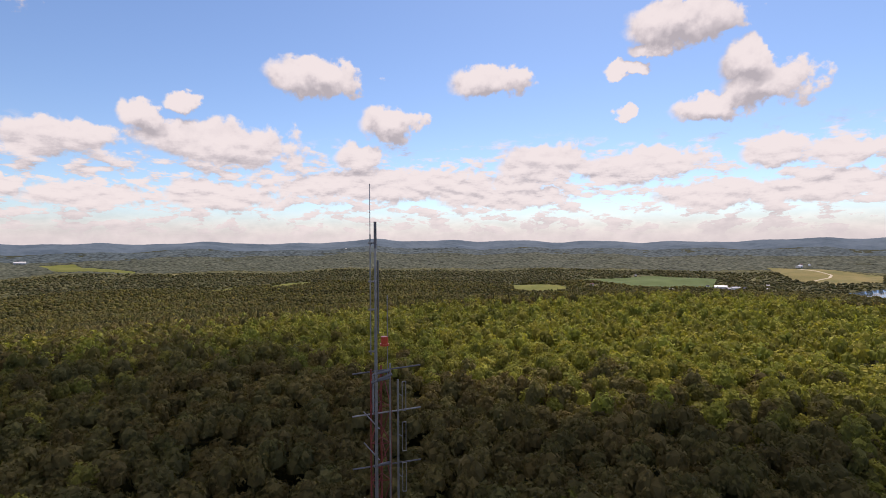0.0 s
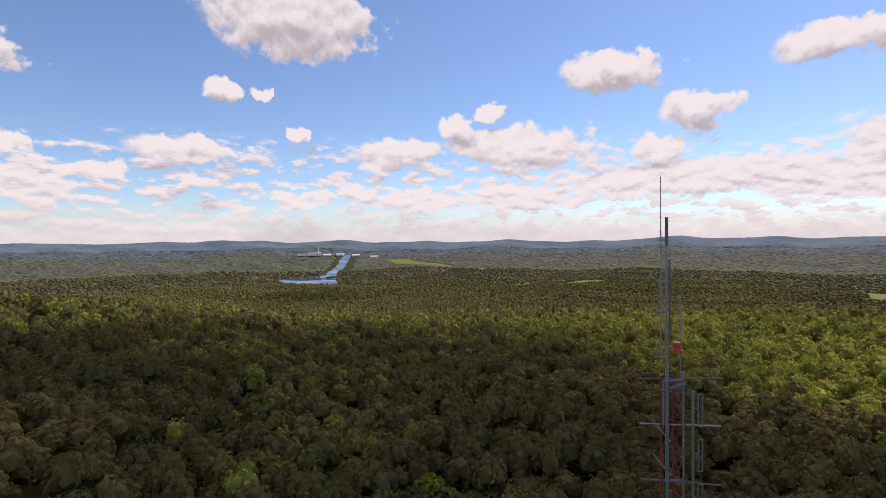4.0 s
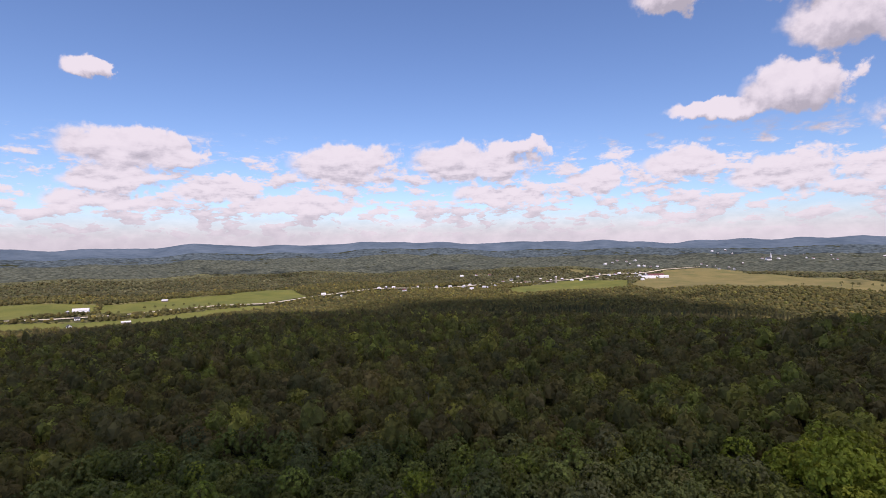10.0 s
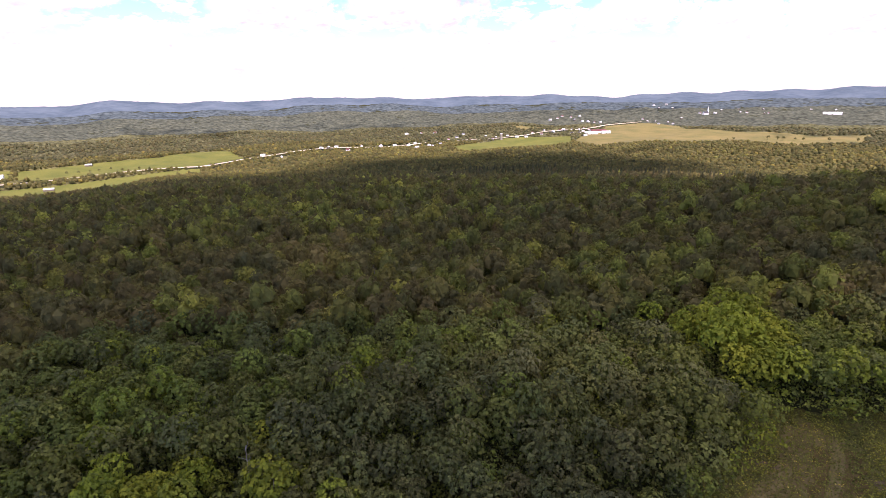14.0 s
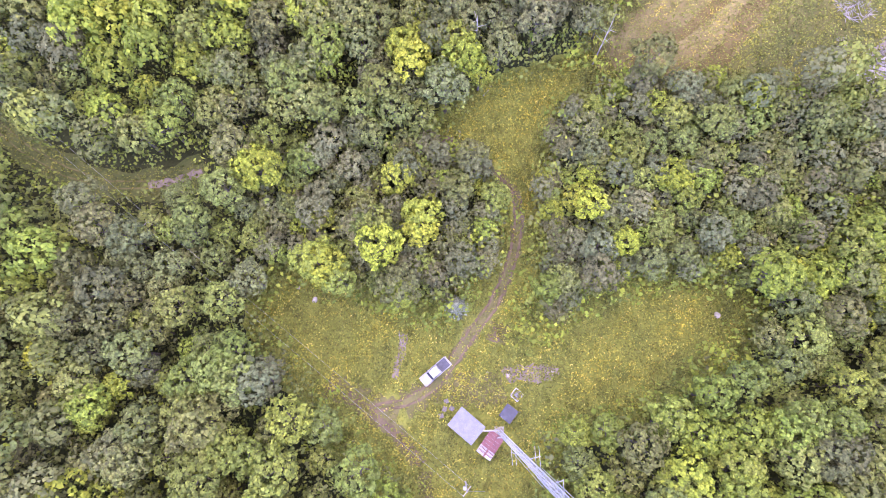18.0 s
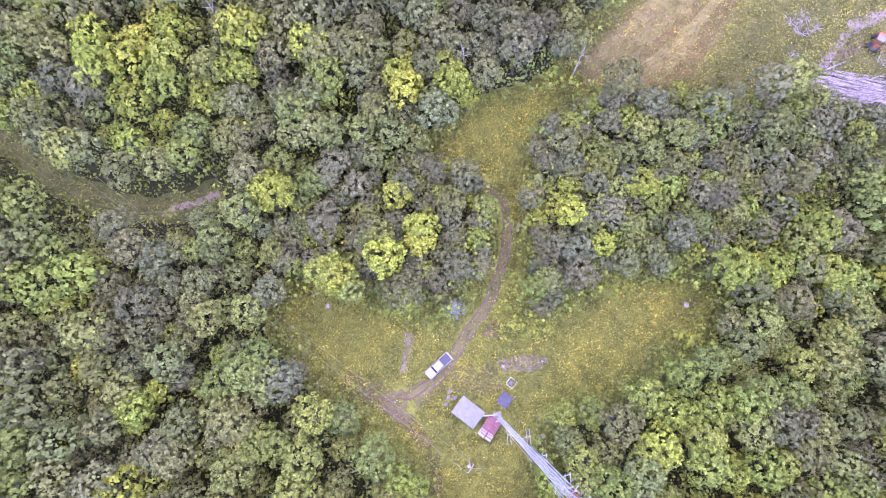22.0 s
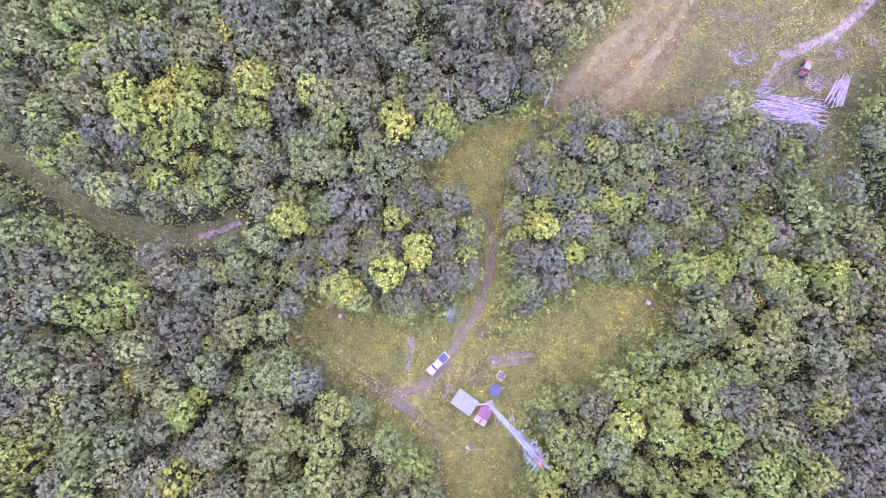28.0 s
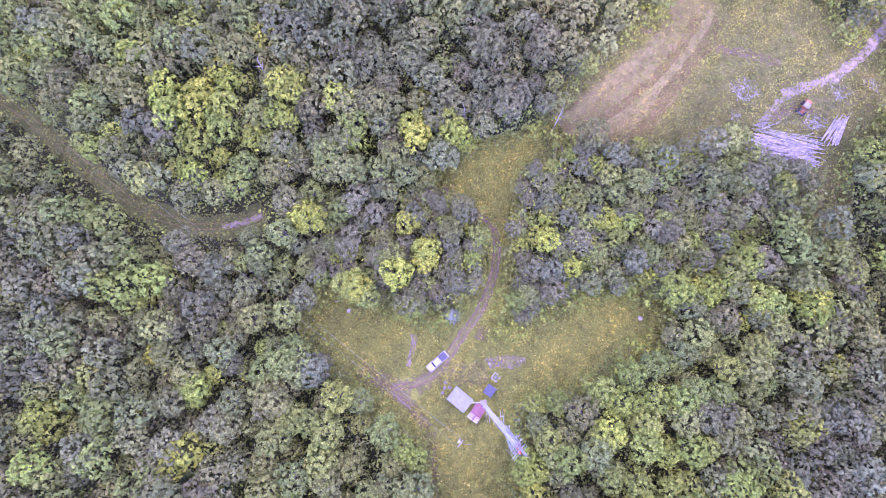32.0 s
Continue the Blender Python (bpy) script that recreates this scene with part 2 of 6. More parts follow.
def mottled(name, dark, light, scale=1.0, rough=0.85, metal=0.0, bump_depth=0.02, fine=9.0):
    """A surface whose colour wanders between two tones at two scales, with fine relief."""
    m, t, b = material(name, rough, metal)
    big, small = grain(t, scale), grain(t, scale * fine, 5.0)
    f = maths(t, "ADD", maths(t, "MULTIPLY", big, 0.6), maths(t, "MULTIPLY", small, 0.4))
    c = ramp(t, f, [(0.34, dark), (0.66, light)])
    t.links.new(c, b.inputs["Base Color"])
    if rough > 0.8:
        b.inputs["Specular IOR Level"].default_value = 0.08
    relief(t, b, small, 0.5, bump_depth)
    return m


def canopy(name, dark, light, scale):
    """Woods seen from afar: a speckle of single crowns, each with a tone of its own and painted gap shade round it,
    over broad patches.
    """
    m, t, b = material(name, 0.9)
    b.inputs["Specular IOR Level"].default_value = 0.05
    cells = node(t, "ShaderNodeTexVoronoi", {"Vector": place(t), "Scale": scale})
    crown = node(t, "ShaderNodeSeparateColor", {0: cells.outputs["Color"]}).outputs[0]
    f = maths(t, "ADD", maths(t, "MULTIPLY", crown, 0.40), maths(t, "MULTIPLY", grain(t, 0.009, 4.0), 0.60))
    c = ramp(t, f, [(0.22, dark), (0.78, light)])
    # Colour falls to 0.45 between crowns, painting in the shade of the gaps.
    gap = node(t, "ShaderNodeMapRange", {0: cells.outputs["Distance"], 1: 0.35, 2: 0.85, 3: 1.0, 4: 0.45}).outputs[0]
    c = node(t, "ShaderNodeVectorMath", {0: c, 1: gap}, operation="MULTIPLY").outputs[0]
    t.links.new(c, b.inputs["Base Color"])
    relief(t, b, maths(t, "SUBTRACT", 1.0, cells.outputs["Distance"]), 0.8, 4.0)
    return m


def leafage(name, stops, source, translucent=0.36, vary=0.9, lumps=0.55):
    """Foliage; its tone is picked per plant from stops, with a little change from leaf to leaf."""
    m, t, b = material(name, 0.85)
    b.inputs["Specular IOR Level"].default_value = 0.12
    if source == "object":
        tone = node(t, "ShaderNodeSeparateColor", {0: node(t, "ShaderNodeObjectInfo").outputs["Color"]}).outputs[0]
    else:
        tone = node(t, "ShaderNodeAttribute", attribute="tone").outputs["Fac"]
    island = node(t, "ShaderNodeNewGeometry").outputs["Random Per Island"]
    f = maths(t, "ADD", tone, maths(t, "MULTIPLY", maths(t, "SUBTRACT", island, 0.5), 0.12), clamp=True)
    c = ramp(t, f, stops)
    bright = maths(t, "ADD", 1.0 - vary / 2, maths(t, "MULTIPLY", island, vary))
    c = node(t, "ShaderNodeVectorMath", {0: c, 1: bright}, operation="MULTIPLY").outputs[0]
    tree = maths(t, "ADD", 0.80, maths(t, "MULTIPLY", maths(t, "FRACT", maths(t, "MULTIPLY", tone, 41.0)), 0.40))
    c = node(t, "ShaderNodeVectorMath", {0: c, 1: tree}, operation="MULTIPLY").outputs[0]
    rust = maths(t, "ADD", 0.93, maths(t, "MULTIPLY", maths(t, "FRACT", maths(t, "MULTIPLY", tone, 17.3)), 0.20))
    c = node(t, "ShaderNodeVectorMath", {0: c, 1: node(t, "ShaderNodeCombineXYZ", {0: rust, 1: 1.0, 2: 1.0}).outputs[0]}, operation="MULTIPLY").outputs[0]
    lump = node(t, "ShaderNodeMapRange", {0: grain(t, lumps, 2.0, 0.6), 1: 0.32, 2: 0.68, 3: 0.76, 4: 1.2}).outputs[0]
    c = node(t, "ShaderNodeVectorMath", {0: c, 1: lump}, operation="MULTIPLY").outputs[0]
    big = grain(t, 0.012, 3.0)
    c = mixed(t, maths(t, "MULTIPLY", big, 0.25), c, (0.100, 0.100, 0.042, 1))
    t.links.new(c, b.inputs["Base Color"])
    warm = node(t, "ShaderNodeVectorMath", {0: c, 1: (1.25, 1.3, 0.6)}, operation="MULTIPLY").outputs[0]
    glow = node(t, "ShaderNodeBsdfTranslucent", {0: warm}).outputs[0]
    both = node(t, "ShaderNodeMixShader", {0: translucent, 1: b.outputs[0], 2: glow}).outputs[0]
    t.links.new(both, t.nodes["Material Output"].inputs[0])
    return m


BROADLEAF = [(0.0, (0.144, 0.154, 0.066)), (0.10, (0.124, 0.134, 0.057)), (0.17, (0.100, 0.107, 0.046)), (0.35, (0.122, 0.136, 0.042)), (0.62, (0.140, 0.172, 0.033)), (0.80, (0.164, 0.212, 0.028)), (0.9, (0.194, 0.240, 0.024)), (1.0, (0.240, 0.270, 0.026))]
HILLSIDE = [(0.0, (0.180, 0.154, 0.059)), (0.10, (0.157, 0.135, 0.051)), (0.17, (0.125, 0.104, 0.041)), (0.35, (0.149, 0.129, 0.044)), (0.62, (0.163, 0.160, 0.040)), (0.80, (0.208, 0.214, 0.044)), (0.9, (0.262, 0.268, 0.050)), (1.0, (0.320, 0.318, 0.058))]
M_LEAF = leafage("broadleaf foliage", BROADLEAF, "object", translucent=0.18, vary=0.8, lumps=1.5)
M_WOODS = leafage("woodland foliage", BROADLEAF, "attribute", translucent=0.20, vary=0.4, lumps=0.3)
M_HILLWOODS = leafage("hillside foliage", HILLSIDE, "attribute", translucent=0.30, vary=0.4, lumps=0.3)
# Haze of the far woods is mixed into this tone; the spruces share it.
M_FARTREES = leafage("spruces and haze-tinted far woods", [(0.0, (0.112, 0.114, 0.066)), (0.5, (0.160, 0.160, 0.082)), (1.0, (0.225, 0.216, 0.098))], "attribute", 0.55, 0.2)
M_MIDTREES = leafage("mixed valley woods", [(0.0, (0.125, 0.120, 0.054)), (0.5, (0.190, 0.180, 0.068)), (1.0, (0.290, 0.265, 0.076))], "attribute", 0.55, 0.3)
M_BARK = mottled("grey bark", (0.055, 0.048, 0.038), (0.14, 0.12, 0.10), 3.0, 0.9)
# Near black: the shade of foliage that isn't modelled is in the colour.
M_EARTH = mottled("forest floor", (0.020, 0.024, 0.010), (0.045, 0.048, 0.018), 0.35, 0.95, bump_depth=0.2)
# Darker than the trees standing on it: shade between crowns is in the colour.
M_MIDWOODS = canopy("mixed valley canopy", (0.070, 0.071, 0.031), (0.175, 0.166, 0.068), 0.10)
# From here outwards each canopy is bluer: haze is mixed into the colour.
M_FARWOODS = canopy("haze-tinted canopy", (0.068, 0.072, 0.036), (0.156, 0.154, 0.074), 0.075)
M_HAZEWOODS = canopy("hazed blue-green canopy", (0.058, 0.070, 0.054), (0.116, 0.128, 0.092), 0.05)
M_LASTWOODS = canopy("hazed blue canopy", (0.056, 0.080, 0.090), (0.100, 0.130, 0.138), 0.035)
M_MEADOW = mottled("rough grass", (0.084, 0.104, 0.022), (0.205, 0.208, 0.038), 0.35, 0.9, bump_depth=0.25, fine=7.0)
M_WEEDS = leafage("meadow plants", [(0.0, (0.060, 0.078, 0.024)), (0.35, (0.115, 0.136, 0.032)), (0.65, (0.185, 0.192, 0.033)), (0.8, (0.235, 0.232, 0.033)), (0.93, (0.36, 0.31, 0.03)), (1.0, (0.42, 0.36, 0.10))], "attribute", 0.2)
# Meadow grass in a darker tone, with the trees' shade painted in.
M_SHADEGRASS = mottled("track grass darkened for shade", (0.054, 0.068, 0.020), (0.108, 0.112, 0.036), 0.4, 0.95, bump_depth=0.1)
M_FIELD = mottled("mown field", (0.085, 0.105, 0.026), (0.165, 0.165, 0.042), 0.012, 0.9, bump_depth=0.1, fine=20)
M_HAY = mottled("dry hay field", (0.105, 0.112, 0.040), (0.225, 0.180, 0.072), 0.010, 0.9, bump_depth=0.1, fine=20)
M_CROP = mottled("dark green crop", (0.06, 0.09, 0.03), (0.10, 0.14, 0.05), 0.012, 0.9, bump_depth=0.1, fine=20)
M_CUT = mottled("cut hay stubble", (0.100, 0.079, 0.034), (0.178, 0.144, 0.062), 0.16, 0.95, bump_depth=0.08, fine=12)
M_DIRT = mottled("trodden earth", (0.092, 0.068, 0.042), (0.158, 0.118, 0.076), 0.7, 0.95, bump_depth=0.05)
M_GRAVEL = mottled("pale gravel", (0.118, 0.096, 0.074), (0.240, 0.194, 0.158), 1.2, 0.95, bump_depth=0.05)
M_LANE = mottled("pale gravel lane", (0.40, 0.36, 0.27), (0.55, 0.49, 0.38), 0.05, 0.95)
M_REDSOIL = mottled("bare reddish soil", (0.26, 0.19, 0.13), (0.38, 0.29, 0.21), 0.02, 0.95)
# The blue is painted distance haze over wooded hills.
M_HILLS = mottled("haze-blue distant hills", (0.058, 0.088, 0.118), (0.112, 0.150, 0.188), 0.004, 1.0, bump_depth=4.0, fine=5.0)
M_STEEL = mottled("galvanised steel", (0.26, 0.265, 0.28), (0.40, 0.40, 0.42), 6.0, 0.42, 0.75, 0.002)
M_DARKSTEEL = mottled("weathered dark steel", (0.10, 0.10, 0.11), (0.20, 0.20, 0.22), 6.0, 0.5, 0.5, 0.002)
M_RED = mottled("faded red paint", (0.17, 0.028, 0.022), (0.30, 0.06, 0.045), 3.0, 0.55, 0.0, 0.003)
M_BEACON = mottled("orange-red lamp glass", (0.50, 0.06, 0.03), (0.62, 0.10, 0.05), 3.0, 0.3, 0.0, 0.002)
M_WHITE = mottled("white paint", (0.68, 0.68, 0.68), (0.84, 0.84, 0.83), 2.0, 0.5, 0.0, 0.003)
M_PALE = mottled("dusty white paint", (0.19, 0.19, 0.20), (0.27, 0.27, 0.28), 2.0, 0.45, 0.0, 0.003)
M_TROD = mottled("worn grass and earth", (0.086, 0.088, 0.032), (0.145, 0.126, 0.052), 0.6, 0.95, bump_depth=0.06)
M_MAST = mottled("white mast paint", (0.22, 0.22, 0.23), (0.36, 0.36, 0.37), 3.0, 0.5, 0.0, 0.002)
M_LANDING = mottled("trampled weedy ground", (0.066, 0.074, 0.022), (0.145, 0.130, 0.046), 0.3, 0.95, bump_depth=0.1, fine=11.0)
M_TIN = mottled("weathered metal roofing", (0.105, 0.11, 0.13), (0.16, 0.168, 0.195), 1.2, 0.38, 0.2, 0.004)
M_REDTIN = mottled("red metal roofing", (0.105, 0.030, 0.030), (0.17, 0.060, 0.058), 1.5, 0.45, 0.1, 0.004)
M_SLATE = mottled("dark roofing felt", (0.032, 0.032, 0.038), (0.066, 0.066, 0.076), 2.0, 0.8)
M_PLANK = mottled("weathered boards", (0.11, 0.095, 0.08), (0.20, 0.18, 0.155), 4.0, 0.85)
M_POLE = mottled("weathered pole wood", (0.22, 0.19, 0.16), (0.40, 0.36, 0.31), 5.0, 0.85)
M_LOG = mottled("peeled grey logs", (0.12, 0.104, 0.090), (0.36, 0.325, 0.290), 1.4, 0.85)
M_ORANGE = mottled("rusty orange paint", (0.13, 0.040, 0.014), (0.30, 0.12, 0.035), 4.0, 0.6)
M_TYRE = mottled("black rubber", (0.02, 0.02, 0.02), (0.05, 0.05, 0.05), 8.0, 0.85)
M_GLASS, _t, _b = material("tinted glass", 0.08)
_b.inputs["Base Color"].default_value = (0.02, 0.025, 0.03, 1)
M_SPRUCE = leafage("blue spruce needles", [(0.0, (0.100, 0.110, 0.078)), (1.0, (0.200, 0.206, 0.140))], "object", 0.1)
M_STONE = mottled("pale boulder", (0.22, 0.20, 0.165), (0.34, 0.31, 0.26), 2.0, 0.85)
# Mostly transparent, so that the added clouds out of view only dim the sun.
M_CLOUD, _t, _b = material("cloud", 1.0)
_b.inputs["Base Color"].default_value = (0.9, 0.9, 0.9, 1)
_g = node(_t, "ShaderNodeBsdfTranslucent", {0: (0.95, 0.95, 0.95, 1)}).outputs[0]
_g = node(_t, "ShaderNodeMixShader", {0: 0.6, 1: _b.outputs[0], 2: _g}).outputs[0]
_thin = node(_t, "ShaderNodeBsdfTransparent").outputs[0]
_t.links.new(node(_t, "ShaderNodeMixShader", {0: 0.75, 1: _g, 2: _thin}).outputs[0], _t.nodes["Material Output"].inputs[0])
M_WATER, _t, _b = material("river water", 0.06)
_b.inputs["Base Color"].default_value = (0.05, 0.08, 0.12, 1)
relief(_t, _b, grain(_t, 0.3, 3.0), 0.25, 0.3)

# ---------------------------------------------------------------- mesh helpers


def sheet(name, verts, faces, mat, smooth=False):
    me = bpy.data.meshes.new(name)
    me.from_pydata(verts, [], faces)
    me.materials.append(mat)
    if smooth:
        me.shade_smooth()
    return new(name, me)


def soup(name, co, size, mat, tone=None):
    """One mesh of loose faces: co holds the corners face by face, size corners each."""
    co = np.ascontiguousarray(co, np.float32).reshape(-1, 3)
    count = len(co) // size
    me = bpy.data.meshes.new(name)
    me.vertices.add(len(co))
    me.vertices.foreach_set("co", co.ravel())
    me.loops.add(len(co))
    me.loops.foreach_set("vertex_index", np.arange(len(co), dtype=np.int32))
    me.polygons.add(count)
    me.polygons.foreach_set("loop_start", np.arange(0, len(co), size, dtype=np.int32))
    if tone is not None:
        a = me.attributes.new("tone", "FLOAT", "POINT")
        a.data.foreach_set("value", np.repeat(np.asarray(tone, np.float32), size))
    me.materials.append(mat)
    me.update(calc_edges=True)
    return me


def part(name, bm, mat, parent, label=""):
    """Links a bmesh as one mesh object under a thing or a part."""
    me = bpy.data.meshes.new(name)
    bm.to_mesh(me)
    bm.free()
    me.materials.append(mat)
    ob = new(name, me)
    ob.parent = parent
    return tagged(ob, label)


# ---------------------------------------------------------------- the lie of the land

def sstep(a, b, v):
    v = np.clip((v - a) / (b - a), 0.0, 1.0)
    return v * v * (3 - 2 * v)


def bump(x, y, yaw, far, spread, tall):
    """A rounded rise, spread metres across its shoulder, at a bearing (degrees to the left of north) and distance."""
    cx, cy = -math.sin(math.radians(yaw)) * far, math.cos(math.radians(yaw)) * far
    return tall * np.exp(-((x - cx) ** 2 + (y - cy) ** 2) / (2 * spread**2))


def height(x, y):
    """The ground's height: a wooded hilltop, a valley round it, and hills that close the distance."""
    x, y = np.asarray(x, float), np.asarray(y, float)
    r = np.hypot(x, y) + 1e-6
    near = 1 - sstep(90, 260, r)
    z = near * (7.5 * sstep(12, 90, y) - 8.0 * sstep(35, 110, x) * (1 - sstep(15, 60, y)) - 1.0)
    z = z - 150 * sstep(60, 2100, r) - 20 * sstep(500, 1500, r) * (1 - sstep(1500, 2600, r))
    z = z + 208 * np.clip((r - 2600) / 2250, 0, 1) ** 1.7
    z = z + bump(x, y, -57, 410, 150, 42) + bump(x, y, -158, 640, 190, 18) - bump(x, y, -122, 560, 150, 4)
    z = z + bump(x, y, -178, 620, 170, 15)
    wav = np.sin(x / 310 + 1.3) * np.cos(y / 270 + 0.4) + 0.5 * np.sin(x / 130 + y / 170) + 0.35 * np.cos(x / 71 - y / 83)
    z = z + wav * (1.2 + 9.0 * sstep(300, 1600, r)) * sstep(60, 300, r)
    far = sstep(3300, 4700, r)
    ang = np.arctan2(y, x)
    return z + far * (10 * np.sin(ang * 7 + 1) + 7 * np.sin(ang * 17 + 2) + 4 * np.sin(ang * 41) + 3 * np.sin(ang * 83 + 1))


def inside(x, y, poly):
    """Which of the points lie in a polygon."""
    hit = np.zeros(np.shape(x), bool)
    for (ax, ay), (bx, by) in zip(poly, poly[1:] + poly[:1]):
        cross = ((ay > y) != (by > y)) & (x < (bx - ax) * (y - ay) / ((by - ay) or 1e-9) + ax)
        hit ^= cross
    return hit


def off_line(x, y, line):
    """Distance to a line of points."""
    best = np.full(np.shape(x), 1e9)
    for (ax, ay), (bx, by) in zip(line, line[1:]):
        dx, dy = bx - ax, by - ay
        k = np.clip(((x - ax) * dx + (y - ay) * dy) / (dx * dx + dy * dy), 0, 1)
        best = np.minimum(best, np.hypot(x - ax - k * dx, y - ay - k * dy))
    return best


CLEARING = [(-30.3, 15.1), (-26.7, 16.8), (-19.8, 14.1), (-13.0, 11.8), (-6.9, 9.4), (-1.5, 8.2), (2.1, 9.5), (4.5, 11.7), (7.7, 16.3), (10.0, 21.0), (11.2, 26.5), (12.2, 32.1), (15.8, 33.2), (15.8, 26.1), (14.3, 19.2), (12.6, 13.7), (11.6, 9.7), (12.1, 5.5), (14.8, 4.6), (19.1, 6.2), (21.0, 10.1), (29.0, 13.5), (39.0, 14.6), (51.7, 13.9), (52.8, 12.0), (47.4, 5.6), (39.5, 0.2), (33.5, -3.2), (27.8, -5.1), (19.5, -6.5), (15.3, -8.1), (14.3, -10.6), (16.2, -17.2), (14.4, -20.8), (12.6, -24.4), (11.9, -30.7), (11.2, -36.4), (-3.5, -35.1), (-3.6, -29.3), (-3.0, -23.0), (-3.9, -17.9), (-8.2, -14.3), (-13.3, -10.7), (-17.7, -5.7), (-20.8, -0.8), (-26.0, 3.7), (-30.6, 9.6)]
GLADE = [(-1.7, 43.5), (1.4, 46.1), (5.9, 48.5), (8.4, 51.8), (15.0, 53.0), (21.6, 54.7), (28.2, 55.9), (29.3, 52.5), (24.1, 50.9), (21.0, 48.4), (18.4, 44.3), (17.1, 38.8), (16.1, 33.2), (11.8, 32.9), (9.0, 36.0), (3.7, 40.1)]
HAYFIELD = [(28.2, 55.9), (30.3, 61.7), (34.3, 65.7), (38.4, 70.3), (44.0, 75.6), (50.4, 80.9), (55.8, 81.6), (56.1, 86.5), (56.0, 91.9), (64.0, 96.7), (73.8, 91.6), (79, 96), (86, 92), (95.9, 88.4), (96.0, 82.0), (97.0, 75.8), (100.7, 73.1), (105.9, 79.2), (109.6, 83.3), (114.7, 81.1), (110.3, 72.6), (106.7, 67.2), (114.0, 60.6), (117.7, 58.1), (117.5, 54.7), (105.5, 58.8), (101.0, 52.5), (98.2, 46.3), (97.8, 39.8), (98.8, 31.7), (101.7, 27.3), (97.3, 28.4), (93.6, 36.2), (92.6, 45.5), (82.8, 48.4), (69.1, 53.9), (60.4, 51.3), (49.1, 51.8), (43.6, 53.1), (36.8, 56.0), (30.1, 53.1)]
OLD_ROAD = [(-150, 98), (-130, 82), (-115.8, 70.6), (-109.7, 66.4), (-100.7, 59.1), (-89.3, 49.9), (-81.0, 43.1), (-72.5, 38.4), (-64.1, 35.7), (-52.6, 35.6), (-45.3, 38.5)]
EXIT_ROAD = [(97.8, 68.0), (101.7, 70.7), (105.7, 73.9), (108.7, 77.3), (112.0, 81.5), (116.5, 86.4), (124, 96), (131, 108)]
OPEN = [CLEARING, GLADE, HAYFIELD]


def clear(x, y):
    free = np.zeros(np.shape(x), bool)
    for poly in OPEN:
        free |= inside(x, y, poly)
    return free | (off_line(x, y, OLD_ROAD) < 3.1) | (off_line(x, y, EXIT_ROAD) < 2.8)


def crowded(x, y, m):
    """Whether a crown of reach m would hang over open ground."""
    return clear(x, y) | clear(x + m, y) | clear(x - m, y) | clear(x, y + m) | clear(x, y - m)


# Farmland, villages and water of the valley.
FARMLAND, LANES = [], []


def farmland(name, mat, poly):
    FARMLAND.append((name, mat, poly))


farmland("pasture", M_FIELD, [(-1490, 1543), (-1599, 1693), (-1510, 1884), (-1307, 2050), (-1312, 2379), (-1124, 2288), (-968, 2094), (-1046, 1892), (-1305, 1625)])
farmland("pasture", M_FIELD, [(-1379, 1397), (-1177, 1648), (-1020, 1844), (-985, 1749), (-1060, 1600), (-1000, 1374), (-1162, 1200), (-1290, 1150)])
farmland("hay_field", M_HAY, [(437, 2609), (763, 3327), (992, 3415), (1165, 3225), (1140, 3072), (1432, 2712), (1700, 2475), (1560, 2270), (901, 2380), (541, 2440)])
farmland("pasture", M_FIELD, [(-139, 2444), (116, 2851), (478, 2855), (427, 2551), (-81, 2300)])
farmland("hay_field", M_HAY, [(169, 3275), (415, 3299), (259, 3103)])
farmland("hay_field", M_HAY, [(488, -3494), (288, -3498), (-28, -3356), (-25, -3056), (146, -2938), (335, -3115)])
farmland("crop_field", M_CROP, [(1258, -2523), (962, -2915), (622, -2948), (548, -2469), (906, -2430)])
farmland("pasture", M_FIELD, [(1480, -2274), (1123, -2230), (1028, -2093), (1264, -2035)])
farmland("pasture", M_FIELD, [(3940, -850), (3931, -1036), (3534, -1044), (3326, -1180), (3250, -1150), (3600, -863)])
farmland("hay_field", M_HAY, [(3142, -1237), (3160, -1430), (2948, -1242)])
farmland("pasture", M_FIELD, [(2406, -1145), (2389, -1274), (2295, -1227), (2335, -1145)])
farmland("pasture", M_FIELD, [(2271, -1393), (2252, -1523), (2159, -1609), (2130, -1486), (2190, -1367)])
farmland("hay_field", M_HAY, [(1472, 2590), (1815, 2606), (1724, 2457), (1433, 2500)])
farmland("pasture", M_FIELD, [(1589, 2145), (1842, 2275), (2164, 2377), (2233, 2188), (2043, 2070), (1672, 2000), (1413, 1870), (1282, 1800)])
farmland("bare_soil", M_REDSOIL, [(3100, 2150), (3075, 2050), (2995, 2030), (3010, 2150)])
farmland("pasture", M_FIELD, [(-1500, 1540), (-1620, 1690), (-2000, 1500), (-1800, 1260), (-1600, 1330)])
farmland("pasture", M_FIELD, [(-1379, 1390), (-1290, 1150), (-1450, 930), (-1720, 1040), (-1560, 1240)])
farmland("river", M_WATER, [(3090, -20), (3230, -161), (3210, -380), (2690, -335), (2740, -110)])
farmland("river", M_WATER, [(120, -2746), (-40, -2940), (-300, -3050), (-300, -2600), (-20, -2560), (60, -2600)])
LANES.append(("village_road", [(-1850, 1090), (-1500, 1370), (-1445, 1466), (-1325, 1650), (-1035, 1871), (-964, 2058), (-680, 2300), (-495, 2465), (-37, 2863), (243, 2913), (772, 3362), (1014, 3488)], 18.0))
LANES.append(("farm_lane", [(339, -3491), (176, -3272), (181, -3185), (267, -3020)], 12.0))
